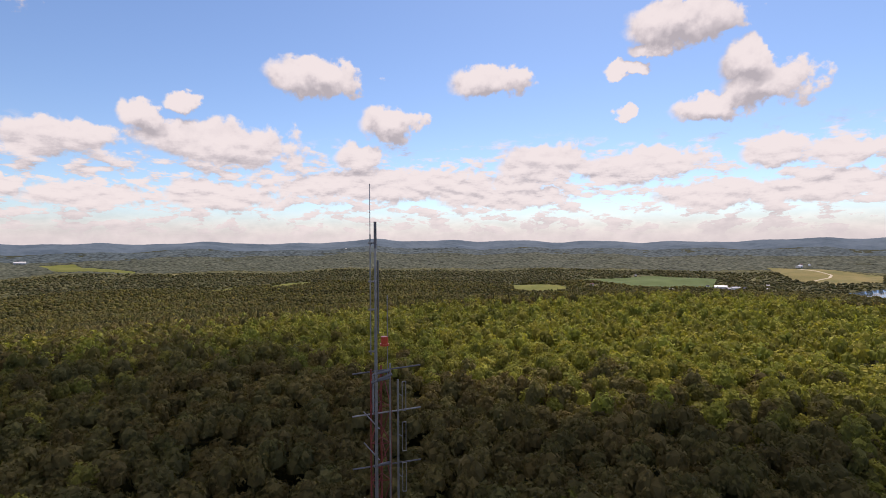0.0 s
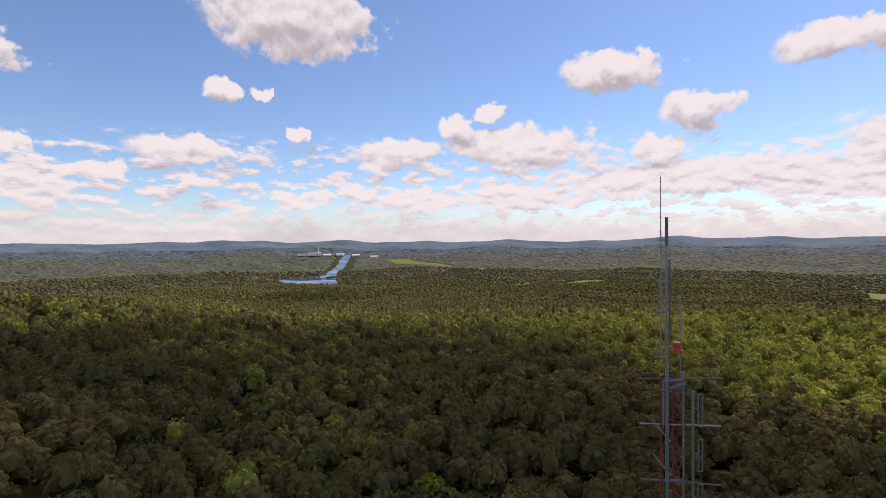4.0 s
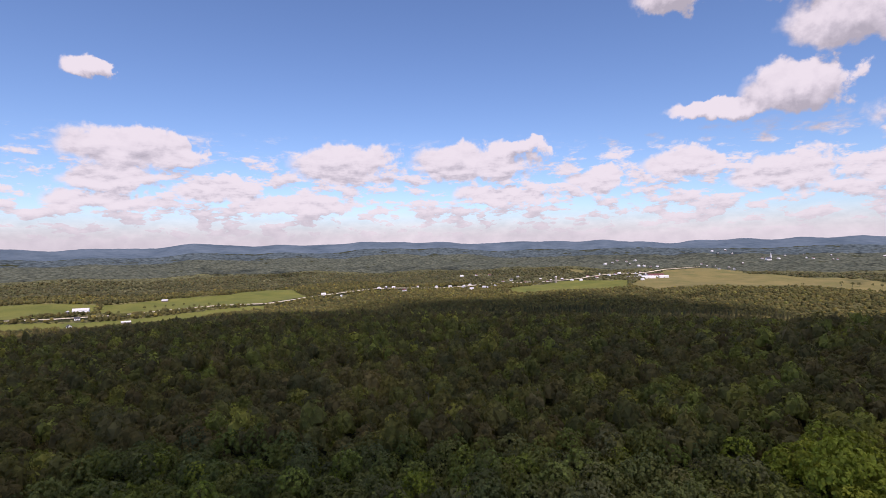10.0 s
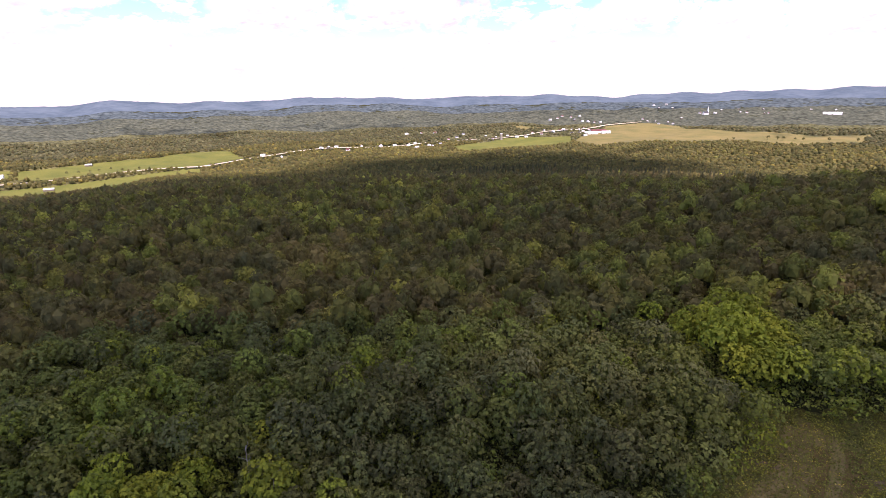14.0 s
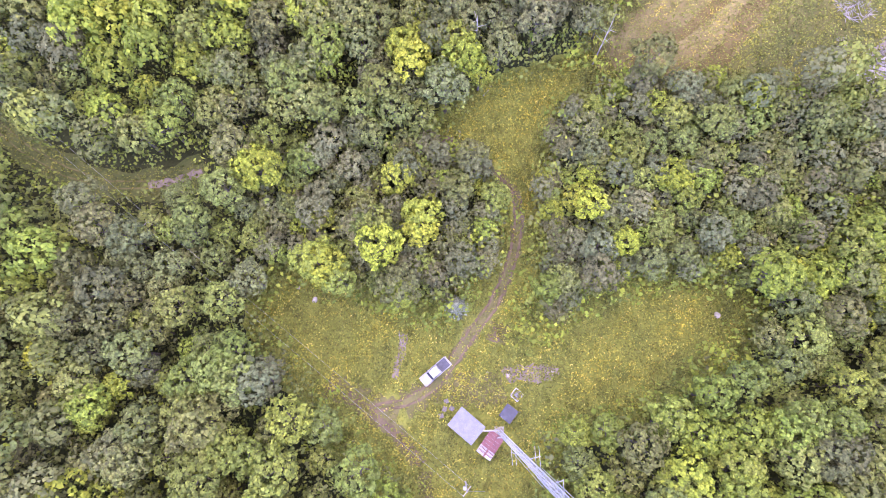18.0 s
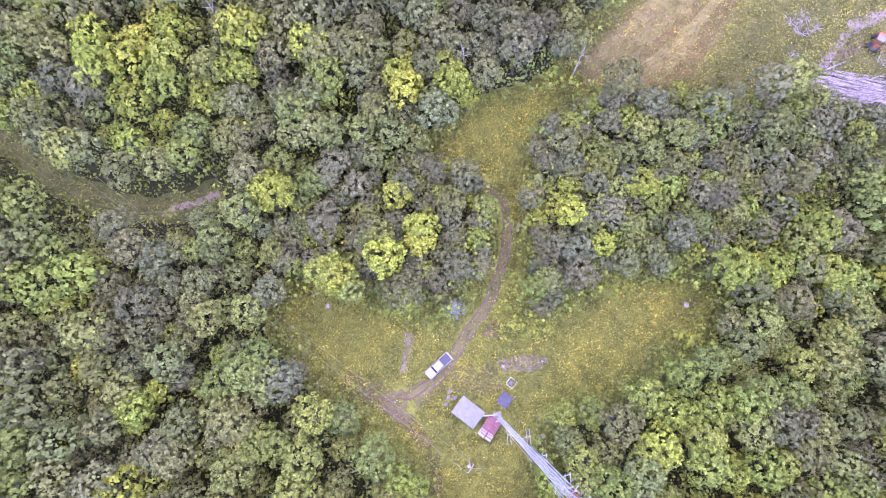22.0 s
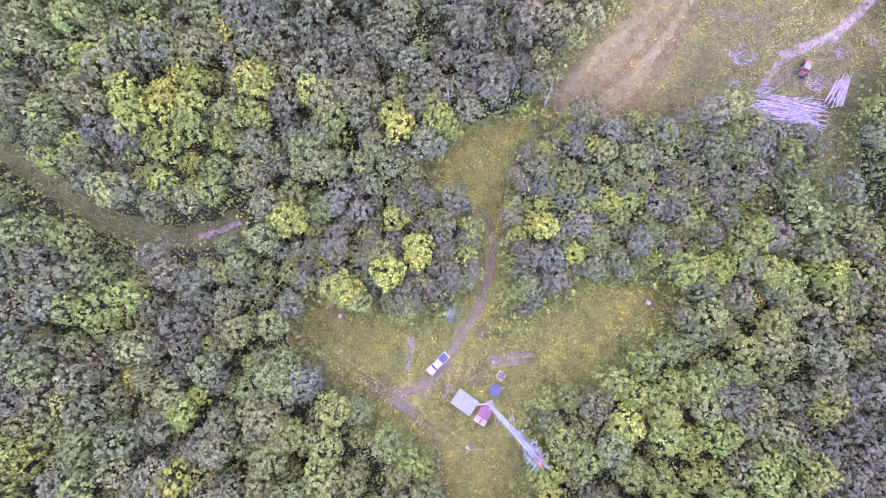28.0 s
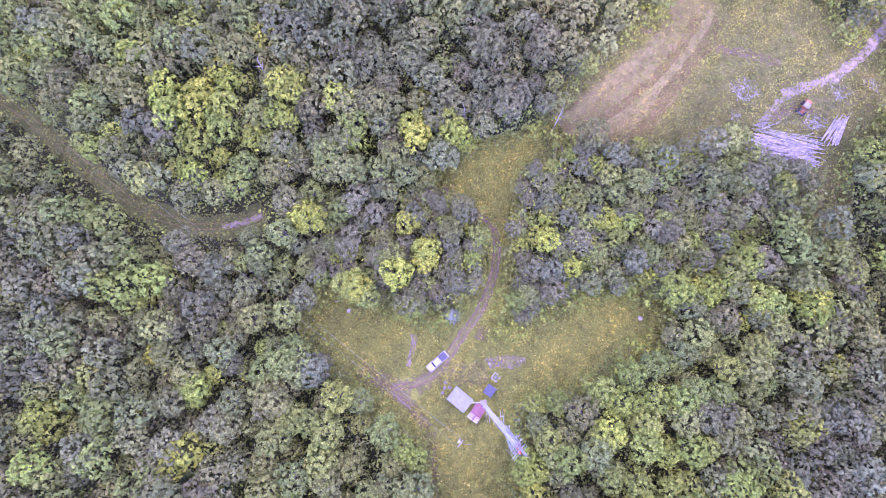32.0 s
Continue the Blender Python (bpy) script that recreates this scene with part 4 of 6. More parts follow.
def build_undergrowth():
    x, y = scatter(NEAR[0], NEAR[1], NEAR[2], NEAR[3], 2.1, rng)
    k = ~crowded(x, y, 0.2)
    x, y = x[k], y[k]
    tone = np.clip(tones(x, y, rng) + 0.1, 0, 0.9)
    edge = crowded(x, y, 3.0)
    tone = np.where(edge, np.clip(tone + 0.12, 0, 0.88), tone)
    tone = np.where(off_line(x, y, [(29, 55), (45, 71), (58, 86), (60, 96)]) < 4.5, rng.uniform(0.82, 0.95, len(x)), tone)
    grow = rng.uniform(0.7, 1.3, len(x))
    joined_woods("undergrowth", [stand(5, 6, 2.1, 2.0, 0.36, 2.8, rng) for _ in range(6)], x, y, rng, "low leafy undergrowth beneath and beside the trees", given=(tone, grow))
    x, y = scatter(NEAR[0], NEAR[1], NEAR[2], NEAR[3], 1.7, rng)
    k = in_thicket(x, y) & ~crowded(x, y, 0.6)
    x, y = x[k], y[k]
    tone = np.where(rng.random(len(x)) < 0.5, rng.uniform(0.0, 0.1, len(x)), rng.uniform(0.3, 0.62, len(x)))
    joined_woods("thicket_shrubs", [stand(4, 6, 1.5, 1.5, 0.30, 2.4, rng) for _ in range(6)], x, y, rng, "dense grey-green shrubs filling the young thicket", given=(tone, rng.uniform(0.7, 1.35, len(x))))


build_undergrowth()


def tree_models(kind, count, clumps, leaves, wide, tall, leaf, base, mat, rng):
    made = []
    for _ in range(count):
        crown = soup("crown", stand(clumps, leaves, wide, tall, leaf, base, rng), 4, mat)
        bm = bmesh.new()
        bmesh.ops.create_cone(bm, segments=7, radius1=0.035 * base + 0.05, radius2=0.03, depth=base + 1.2, cap_ends=True,
                              matrix=Matrix.Translation((0, 0, (base + 1.2) / 2 - 0.2)))
        for k in range(5):
            a, up = k * 2.4 + rng.uniform(-0.4, 0.4), base * rng.uniform(0.5, 0.85)
            m = Matrix.Translation((math.cos(a) * wide * 0.3, math.sin(a) * wide * 0.3, up + wide * 0.28)) @ Matrix.Rotation(a, 4, "Z") @ Matrix.Rotation(0.85, 4, "Y")
            bmesh.ops.create_cone(bm, segments=5, radius1=0.016 * base, radius2=0.02, depth=wide * 0.85, cap_ends=False, matrix=m)
        me = bpy.data.meshes.new("trunk")
        bm.to_mesh(me)
        bm.free()
        me.materials.append(M_BARK)
        made.append((crown, me))
    return made


def plant(name, model, x, y, grow, turn, label, group, tone, sink=0.1):
    crown, trunk = model
    root = new(name)
    root.matrix_world = Matrix.LocRotScale((x, y, float(height(x, y)) - sink), Euler((0, 0, turn)), (grow, grow, grow))
    for key, me in (("trunk", trunk), ("crown", crown)):
        ob = new(key, me)
        ob.parent = root
        ob.color = (tone, tone, tone, 1)
    return tagged(root, label, "tree", group)


def build_near_trees():
    big = tree_models("tree", 10, 66, 21, 4.0, 3.7, 0.27, 8.4, M_LEAF, rng)
    x1, y1 = scatter(*NEAR, 4.7, rng)
    k = ~crowded(x1, y1, 2.3) & ~in_thicket(x1, y1)
    x2, y2 = scatter(*NEAR, 2.7, rng)
    j = ~crowded(x2, y2, 0.4) & in_thicket(x2, y2)
    j &= np.hypot(x2 - 1.9, y2 - 12.3) > 4.6
    k &= np.hypot(x1 - 1.9, y1 - 12.3) > 5.5
    x, y = np.r_[x1[k], x2[j]], np.r_[y1[k], y2[j]]
    young = np.r_[np.zeros(k.sum(), bool), np.ones(j.sum(), bool)]
    for zx, zy, reach, t, g in zones():
        if reach < 5.3 and t > 0.8:
            free = np.hypot(x - zx, y - zy) > reach * 0.9
            n = max(1, round(reach * reach / 5.5))
            a, d = np.arange(n) * 2.4, reach * 0.62 * np.sqrt((np.arange(n) + 0.2) / n)
            x, y = np.r_[x[free], zx + np.cos(a) * d], np.r_[y[free], zy + np.sin(a) * d]
            young = np.r_[young[free], np.full(n, g < 0.8)]
    tone, grow = tones(x, y, rng), rng.uniform(0.66, 1.14, len(x))
    tone, grow = zoned(x, y, tone, grow)
    grow = np.where(young, grow * np.where(grow < 0.75, 0.8, rng.uniform(0.42, 0.85, len(x))), grow)
    tone = np.where(young & (tone < 0.8) & (rng.random(len(x)) < 0.45), rng.uniform(0, 0.11, len(x)), tone)
    reach = np.hypot((x - 8) / 1.35, y - 18)
    rank = np.empty(len(x), int)
    for some in (young, ~young):
        i = np.nonzero(some)[0]
        rank[i[np.argsort(reach[i])]] = np.arange(len(i))
    own = rank < 290
    for px, py, t, g, small in zip(x[own], y[own], tone[own], grow[own], young[own]):
        bright = "bright yellow-green" if t > 0.8 else "fresh green" if t > 0.6 else "dull green"
        if small:
            plant("sapling", big[rng.integers(len(big))], float(px), float(py), float(g), rng.uniform(0, 6.28), bright + " leafy sapling in a young thicket", "young thicket", t)
        else:
            plant("broadleaf_tree", big[rng.integers(len(big))], float(px), float(py), float(g), rng.uniform(0, 6.28), bright + " leafy tree at the edge of the clearing", "trees round the clearing", t)
    rest = ~own
    models = [stand(38, 13, 4.1, 3.7, 0.37, 8.4, rng) for _ in range(8)]
    joined_woods("clearing_woods", models, x[rest], y[rest], rng, "close-grown green broadleaf woods round the clearing", given=(tone[rest], grow[rest]))


build_near_trees()

# ---------------------------------------------------------------- fields, tracks and water
for _name, _mat, _poly in FARMLAND:
    _label = {"pasture": "light green mown pasture in the valley", "hay_field": "straw-coloured hay field in the valley", "crop_field": "dark green crop field in the valley",
              "bare_soil": "bare reddish soil on a hillside", "river": "still river water reflecting the sky"}[_name]
    draped(_name, _poly, _mat, 12.0, 1.0 if _name == "river" else 2.0, _label, "water" if _name == "river" else "field")
for _name, _line, _wide in LANES:
    if _name == "upper_river":
        strip(_name, _line, _wide * 0.75, M_WATER, 6.0, "pale river reach between wooded banks", "water", 30.0)
    else:
        strip(_name, _line, _wide * 0.46, M_LANE, 3.0, "pale gravel country road between fields", "road", 20.0)

draped("meadow", CLEARING, M_MEADOW, 1.0, 0.10, "rough yellow-green grass of the clearing", "grass", 6.0)
draped("glade", GLADE, M_MEADOW, 1.0, 0.13, "rough yellow-green grass of a small glade", "grass", 4.0)
CUT_PART = [(28.2, 55.5), (30.2, 61.0), (36.5, 66.9), (46.0, 73.9), (53.0, 79.0), (57, 83), (61, 92), (69, 94.5), (70.4, 85.4), (65.1, 73.7), (59.7, 64.2), (54.0, 57.7), (47.0, 52.0), (40.9, 54.1), (35.4, 56.1)]
WEEDY_PART = HAYFIELD
draped("cut_field", CUT_PART, M_CUT, 1.0, 0.16, "brown stubble of a cut hay field", "field")
M_RUT = mottled("dark damp stubble", (0.080, 0.058, 0.023), (0.135, 0.100, 0.042), 0.4, 0.95, bump_depth=0.08)
M_PALEHAY = mottled("pale dry stubble", (0.115, 0.093, 0.040), (0.215, 0.175, 0.080), 0.7, 0.95, bump_depth=0.08)
for _line, _w, _m in (([(35.4, 56.6), (44.6, 61.9), (53.9, 69.2), (61.3, 77.2), (66.2, 85.9)], 1.5, M_RUT), ([(36.8, 56.0), (47.4, 62.0), (55.2, 68.3), (61.7, 74.9), (67.8, 82.5), (70.7, 88.6)], 1.2, M_PALEHAY), ([(47.9, 53.4), (52.8, 59.2), (59.5, 68.5), (66.2, 76.6), (71.1, 85.3)], 1.9, M_RUT), ([(32.2, 60.1), (40.9, 67.8), (48.8, 73.5), (56.9, 80.9)], 1.6, M_PALEHAY)):
    strip("stubble_row", _line, _w, _m, 0.21, "long row left by mowing in the field", "stubble", 1.2)
draped("landing", WEEDY_PART, M_LANDING, 1.0, 0.10, "weedy ground of a log landing", "grass", 5.0)
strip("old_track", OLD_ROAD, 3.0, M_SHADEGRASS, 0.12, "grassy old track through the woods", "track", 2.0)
for _s in (-0.85, 0.85):
    strip("wheel_rut", [(x + _s * 0.6, y + _s * 0.8) for x, y in OLD_ROAD], 0.17, M_TROD, 0.20, "worn wheel rut in a grassy track", "track", 1.5)
strip("gravel_patch", [(-56.2, 35.5), (-51.1, 36.3), (-46.0, 38.1)], 0.75, M_GRAVEL, 0.24, "pale gravel patch on an old track", "gravel", 0.7)
TRACK = [(-20.8, -1.5), (-16.9, -4.1), (-12.2, -5.2), (-7.4, -4.4), (-2.4, -1.9), (1.5, 3.1), (4.7, 7.6), (8.3, 12.1), (10.7, 16.7), (12.6, 22.2), (13.6, 27.7), (13.2, 32.7), (10.4, 35.9), (5.1, 39.7), (0.3, 42.6)]
strip("dirt_track", TRACK[3:14], 1.15, M_TROD, 0.16, "trodden strip between the ruts of a dirt track", "track", 1.0)
for _s in (-0.8, 0.8):
    strip("wheel_rut", [(x + _s * 0.78, y - _s * 0.55) for x, y in TRACK], 0.26, M_DIRT, 0.21, "brown wheel rut of the dirt track", "track", 0.8)
for _pts, _w in (([(-20.8, -1.1), (-14.2, -4.1), (-8.2, -5.9)], 2.0), ([(-14.3, -5.4), (-8.5, -9.2), (-4.9, -14.0)], 1.4), ([(-3.6, -15.4), (-3.4, -22.9), (-3.2, -31.5)], 1.1), ([(1.1, -1.5), (6.4, -2.7), (9.9, -1.7)], 2.6), ([(8.7, 5.8), (9.7, 9.2)], 1.6), ([(-7.4, -4.7), (-2.5, -2.5), (0.6, 1.2)], 2.2)):
    strip("worn_ground", _pts, _w, M_TROD, 0.145, "worn brown ground in the grass", "earth", 0.6)
for _pts, _w in (([(-7.5, 7.4), (-8.1, 4.0), (-8.9, 0.1)], 0.6), ([(10.5, 0.3), (14.3, 0.8), (18.4, 0.5)], 1.5), ([(-17.1, -2.5), (-14.2, -4.1)], 0.7), ([(-13.0, -6.1), (-7.9, -9.9), (-4.2, -14.3)], 0.9), ([(8.4, 5.9), (9.4, 8.5)], 1.0), ([(-3.1, -19.2), (-3.3, -25.4)], 0.9), ([(-1.0, 43.2), (1.9, 43.7)], 1.0), ([(82.1, 58.7), (87.2, 60.9), (91.8, 59.0)], 2.2), ([(69.8, 76.9), (77.3, 75.2), (85.2, 72.0)], 1.4), ([(51.5, 83.1), (56.8, 80.1)], 1.0), ([(90.6, 40.4), (91.4, 33.7)], 0.7)):
    strip("bare_earth", _pts, _w * 0.8, M_GRAVEL if _pts[0][0] in (10.5, -7.5) else M_DIRT, 0.20, "bare pinkish earth showing in the grass", "earth", 0.5)
draped("log_yard", [(80.4, 55.4), (82.4, 61.5), (85.8, 66.5), (91.1, 69.1), (98.7, 68.9), (102.2, 64.9), (103.2, 61.9), (98.4, 55.5), (94.1, 52.6), (91.4, 54.9)], M_TROD, 0.8, 0.17, "trodden brown ground between the log piles", "earth")
draped("gravel_spread", [(9.3, 1.2), (10.7, 1.8), (13.0, 1.4), (15.2, 2.2), (17.1, 1.0), (19.2, 1.6), (19.6, 0.2), (16.8, -1.0), (14.8, -1.2), (12.8, -0.5), (10.5, -0.4)], M_GRAVEL, 0.35, 0.23, "pinkish gravel spread in the grass", "gravel")
draped("gravel_spread", [(-8.0, 7.7), (-6.9, 7.3), (-7.0, 3.9), (-8.1, 2.0), (-8.6, -0.4), (-9.5, 0.0), (-9.0, 2.8), (-8.2, 5.4)], M_GRAVEL, 0.3, 0.23, "pinkish gravel spread in the grass", "gravel")
strip("road_verge", [(84.9, 64.3), (89.1, 65.3), (92.7, 66.3)] + EXIT_ROAD, 2.6, M_TROD, 0.22, "worn verge of a gravel road", "earth", 1.0)
strip("gravel_road", [(84.9, 64.3), (89.1, 65.3), (92.7, 66.3)] + EXIT_ROAD, 1.25, M_GRAVEL, 0.36, "pale gravel road leaving the log landing", "road", 1.0)
strip("gravel_apron", [(79.1, 56.5), (81.5, 59.5), (84.7, 62.9), (89.1, 65.0)], 0.9, M_GRAVEL, 0.24, "pale gravel apron of the log landing", "gravel", 0.8)
strip("side_track", [(95.4, 47.8), (94.9, 38.7), (97.3, 30.5), (101.0, 27.1)], 1.3, M_TROD, 0.15, "grassy track leaving the landing", "track", 1.0)
strip("side_track", [(102.7, 63.7), (107.2, 61.1), (116.3, 56.9)], 1.3, M_TROD, 0.15, "grassy track leaving the landing", "track", 1.0)


def build_weeds():
    verge = [(x - 1.6, y - 2.2) for x, y in OLD_ROAD] + [(x + 1.6, y + 2.2) for x, y in OLD_ROAD[::-1]]
    out, tone = [], []
    for poly, count, low, high, bloom, size, wider in ((CLEARING, 52000, 0.26, 0.92, 0.14, 0.15, 5.0), (GLADE, 12000, 0.35, 0.98, 0.05, 0.15, 3.5), (WEEDY_PART, 42000, 0.12, 0.86, 0.03, 0.16, 4.0), (CUT_PART, 12000, 0.3, 0.62, 0.30, 0.12, 0.1), (verge, 9000, 0.1, 0.75, 0.02, 0.16, 1.0)):
        xs, ys = [p[0] for p in poly], [p[1] for p in poly]
        x, y = rng.uniform(min(xs) - wider, max(xs) + wider, count * 4), rng.uniform(min(ys) - wider, max(ys) + wider, count * 4)
        bare = (off_line(x, y, TRACK[2:]) < 1.3) | (np.hypot(x - 5, y + 9) < 3.5) | (np.hypot(x + 9, y + 6) < 3.5)
        k = (inside(x, y, poly) | (off_line(x, y, poly + poly[:1]) < wider)) & (~bare | (rng.random(len(x)) < 0.22))
        if poly is WEEDY_PART:
            k &= ~inside(x, y, CUT_PART)
        x, y = x[k][:count], y[k][:count]
        broad = 0.5 + 0.28 * np.sin(x / 4.1 + 1) * np.cos(y / 3.3) + 0.22 * np.sin(x / 1.7 - y / 2.3)
        tuft = 0.5 + 0.5 * np.sin(x * 2.1 + 3 * np.sin(y * 1.3)) * np.cos(y * 2.4 + 2 * np.sin(x * 0.9))
        z = height(x, y)
        clump = 0.5 + 0.5 * np.sin(x * 1.15 + 2.2 * np.sin(y * 0.71)) * np.cos(y * 1.3 + 2 * np.sin(x * 0.53))
        flower = rng.random(len(x)) < bloom * (0.25 + 9.0 * np.clip(clump - 0.62, 0, 0.3)) * np.clip(broad * 1.7 - 0.3, 0, 1.5)
        shade = low + (high - low) * np.clip(0.5 * broad + 0.3 * tuft + 0.35 * rng.random(len(x)) - 0.08, 0, 1)
        shade = np.where(flower, rng.uniform(0.84, 1.0, len(x)), shade)
        for _ in range(2):
            g = size * rng.uniform(0.5, 1.4, (len(x), 1)) * np.where(flower, 1.0, 1.1)[:, None]
            up = 0.15 + (0.15 + 0.5 * tuft) * rng.uniform(0.2, 1, len(x)) * size / 0.15
            at = np.stack([x + rng.normal(scale=0.18, size=len(x)), y + rng.normal(scale=0.18, size=len(x)), z + up], -1)
            n = rng.normal(size=(len(x), 3)) * 0.6 + (0, 0, 1)
            n /= np.linalg.norm(n, axis=1, keepdims=True)
            u = np.cross(n, rng.normal(size=n.shape))
            u /= np.linalg.norm(u, axis=1, keepdims=True)
            v = np.cross(n, u)
            out.append(np.stack([at - u * g, at - v * g * 0.6, at + u * g, at + v * g * 0.6], 1))
            tone.append(shade)
    me = soup("meadow_plants", np.concatenate(out), 4, M_WEEDS, np.concatenate(tone))
    tagged(new("meadow_plants", me), "tall grass and yellow goldenrod in the clearing", "grass", kind="stuff")


build_weeds()


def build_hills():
    """The last hills under the sky, with the haze painted into their blue."""
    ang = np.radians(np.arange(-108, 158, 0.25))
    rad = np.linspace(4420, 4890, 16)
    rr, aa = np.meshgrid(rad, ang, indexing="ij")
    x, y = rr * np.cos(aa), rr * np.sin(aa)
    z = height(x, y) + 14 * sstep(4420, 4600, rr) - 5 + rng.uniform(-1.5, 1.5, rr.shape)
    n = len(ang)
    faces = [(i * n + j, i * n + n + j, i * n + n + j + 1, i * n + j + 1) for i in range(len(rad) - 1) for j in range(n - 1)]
    tagged(sheet("backdrop", np.stack([x, y, z], -1).reshape(-1, 3).tolist(), faces, M_HILLS, True), "wooded hills along the horizon, coloured blue for haze", "hills", kind="structure")


build_hills()


def build_shade_clouds():
    """Cumulus out of view, added to shade the hilltop and the valley; the blobs are placed by how bright the ground
    should be.
    """
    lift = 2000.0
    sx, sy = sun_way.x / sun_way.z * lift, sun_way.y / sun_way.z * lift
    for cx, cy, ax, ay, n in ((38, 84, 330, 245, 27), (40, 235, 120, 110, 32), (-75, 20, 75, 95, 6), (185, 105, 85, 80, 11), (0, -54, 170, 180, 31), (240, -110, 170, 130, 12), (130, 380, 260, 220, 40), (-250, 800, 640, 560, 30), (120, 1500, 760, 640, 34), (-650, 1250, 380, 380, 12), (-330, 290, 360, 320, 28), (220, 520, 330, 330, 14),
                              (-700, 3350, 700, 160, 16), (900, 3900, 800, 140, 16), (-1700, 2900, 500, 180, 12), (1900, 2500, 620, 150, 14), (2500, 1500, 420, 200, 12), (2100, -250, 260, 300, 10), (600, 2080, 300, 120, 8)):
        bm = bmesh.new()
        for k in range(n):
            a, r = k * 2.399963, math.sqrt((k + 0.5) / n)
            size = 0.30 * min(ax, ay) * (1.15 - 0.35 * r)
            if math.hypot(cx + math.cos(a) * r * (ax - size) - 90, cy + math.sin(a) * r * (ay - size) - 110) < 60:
                continue  # a gap left so that more sun reaches the log landing
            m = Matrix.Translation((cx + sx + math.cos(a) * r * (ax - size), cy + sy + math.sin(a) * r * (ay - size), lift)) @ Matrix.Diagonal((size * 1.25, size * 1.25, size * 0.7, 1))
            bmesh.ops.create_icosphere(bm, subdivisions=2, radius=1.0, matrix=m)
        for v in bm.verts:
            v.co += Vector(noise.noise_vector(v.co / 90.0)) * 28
        me = bpy.data.meshes.new("shade_cloud")
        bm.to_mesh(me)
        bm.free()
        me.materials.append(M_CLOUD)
        tagged(new("shade_cloud", me), "white cumulus out of view, added to shade the land", "cloud", "clouds overhead")


build_shade_clouds()

# ---------------------------------------------------------------- the clearing


def box(bm, x0, x1, y0, y1, z0, z1, bevel=0.0):
    v = bmesh.ops.create_cube(bm, size=1.0, matrix=Matrix.Translation(((x0 + x1) / 2, (y0 + y1) / 2, (z0 + z1) / 2)) @ Matrix.Diagonal((x1 - x0, y1 - y0, z1 - z0, 1)))["verts"]
    if bevel:
        bmesh.ops.bevel(bm, geom=list({e for q in v for e in q.link_edges}), offset=bevel, segments=2, affect="EDGES", clamp_overlap=True)


def tube(bm, a, b, radius, sides=8, radius2=None):
    a, b = Vector(a), Vector(b)
    m = Matrix.Translation((a + b) / 2) @ (b - a).to_track_quat("Z", "Y").to_matrix().to_4x4()
    bmesh.ops.create_cone(bm, cap_ends=True, segments=sides, radius1=radius, radius2=radius if radius2 is None else radius2, depth=(b - a).length, matrix=m)


def made(*shapes):
    """A bmesh of boxes and tubes: each shape is six box bounds (and a bevel), or two ends and a radius."""
    bm = bmesh.new()
    for s in shapes:
        if len(s) >= 6:
            box(bm, *s)
        else:
            tube(bm, *s)
    return bm


def thing(name, x, y, turn, label, category, group="", lift=0.08):
    root = new(name)
    root.matrix_world = pose(x, y, float(height(x, y)) + lift, 0, 0, turn)
    return tagged(root, label, category, group)


def prism(bm, section, x0, x1):
    """A solid with one outline in y and z from x0 to x1."""
    ends = [[bm.verts.new((x, y, z)) for y, z in section] for x in (x0, x1)]
    n = len(section)
    bm.faces.new(ends[0][::-1]), bm.faces.new(ends[1])
    for k in range(n):
        bm.faces.new((ends[0][k], ends[0][(k + 1) % n], ends[1][(k + 1) % n], ends[1][k]))
    bmesh.ops.recalc_face_normals(bm, faces=bm.faces)


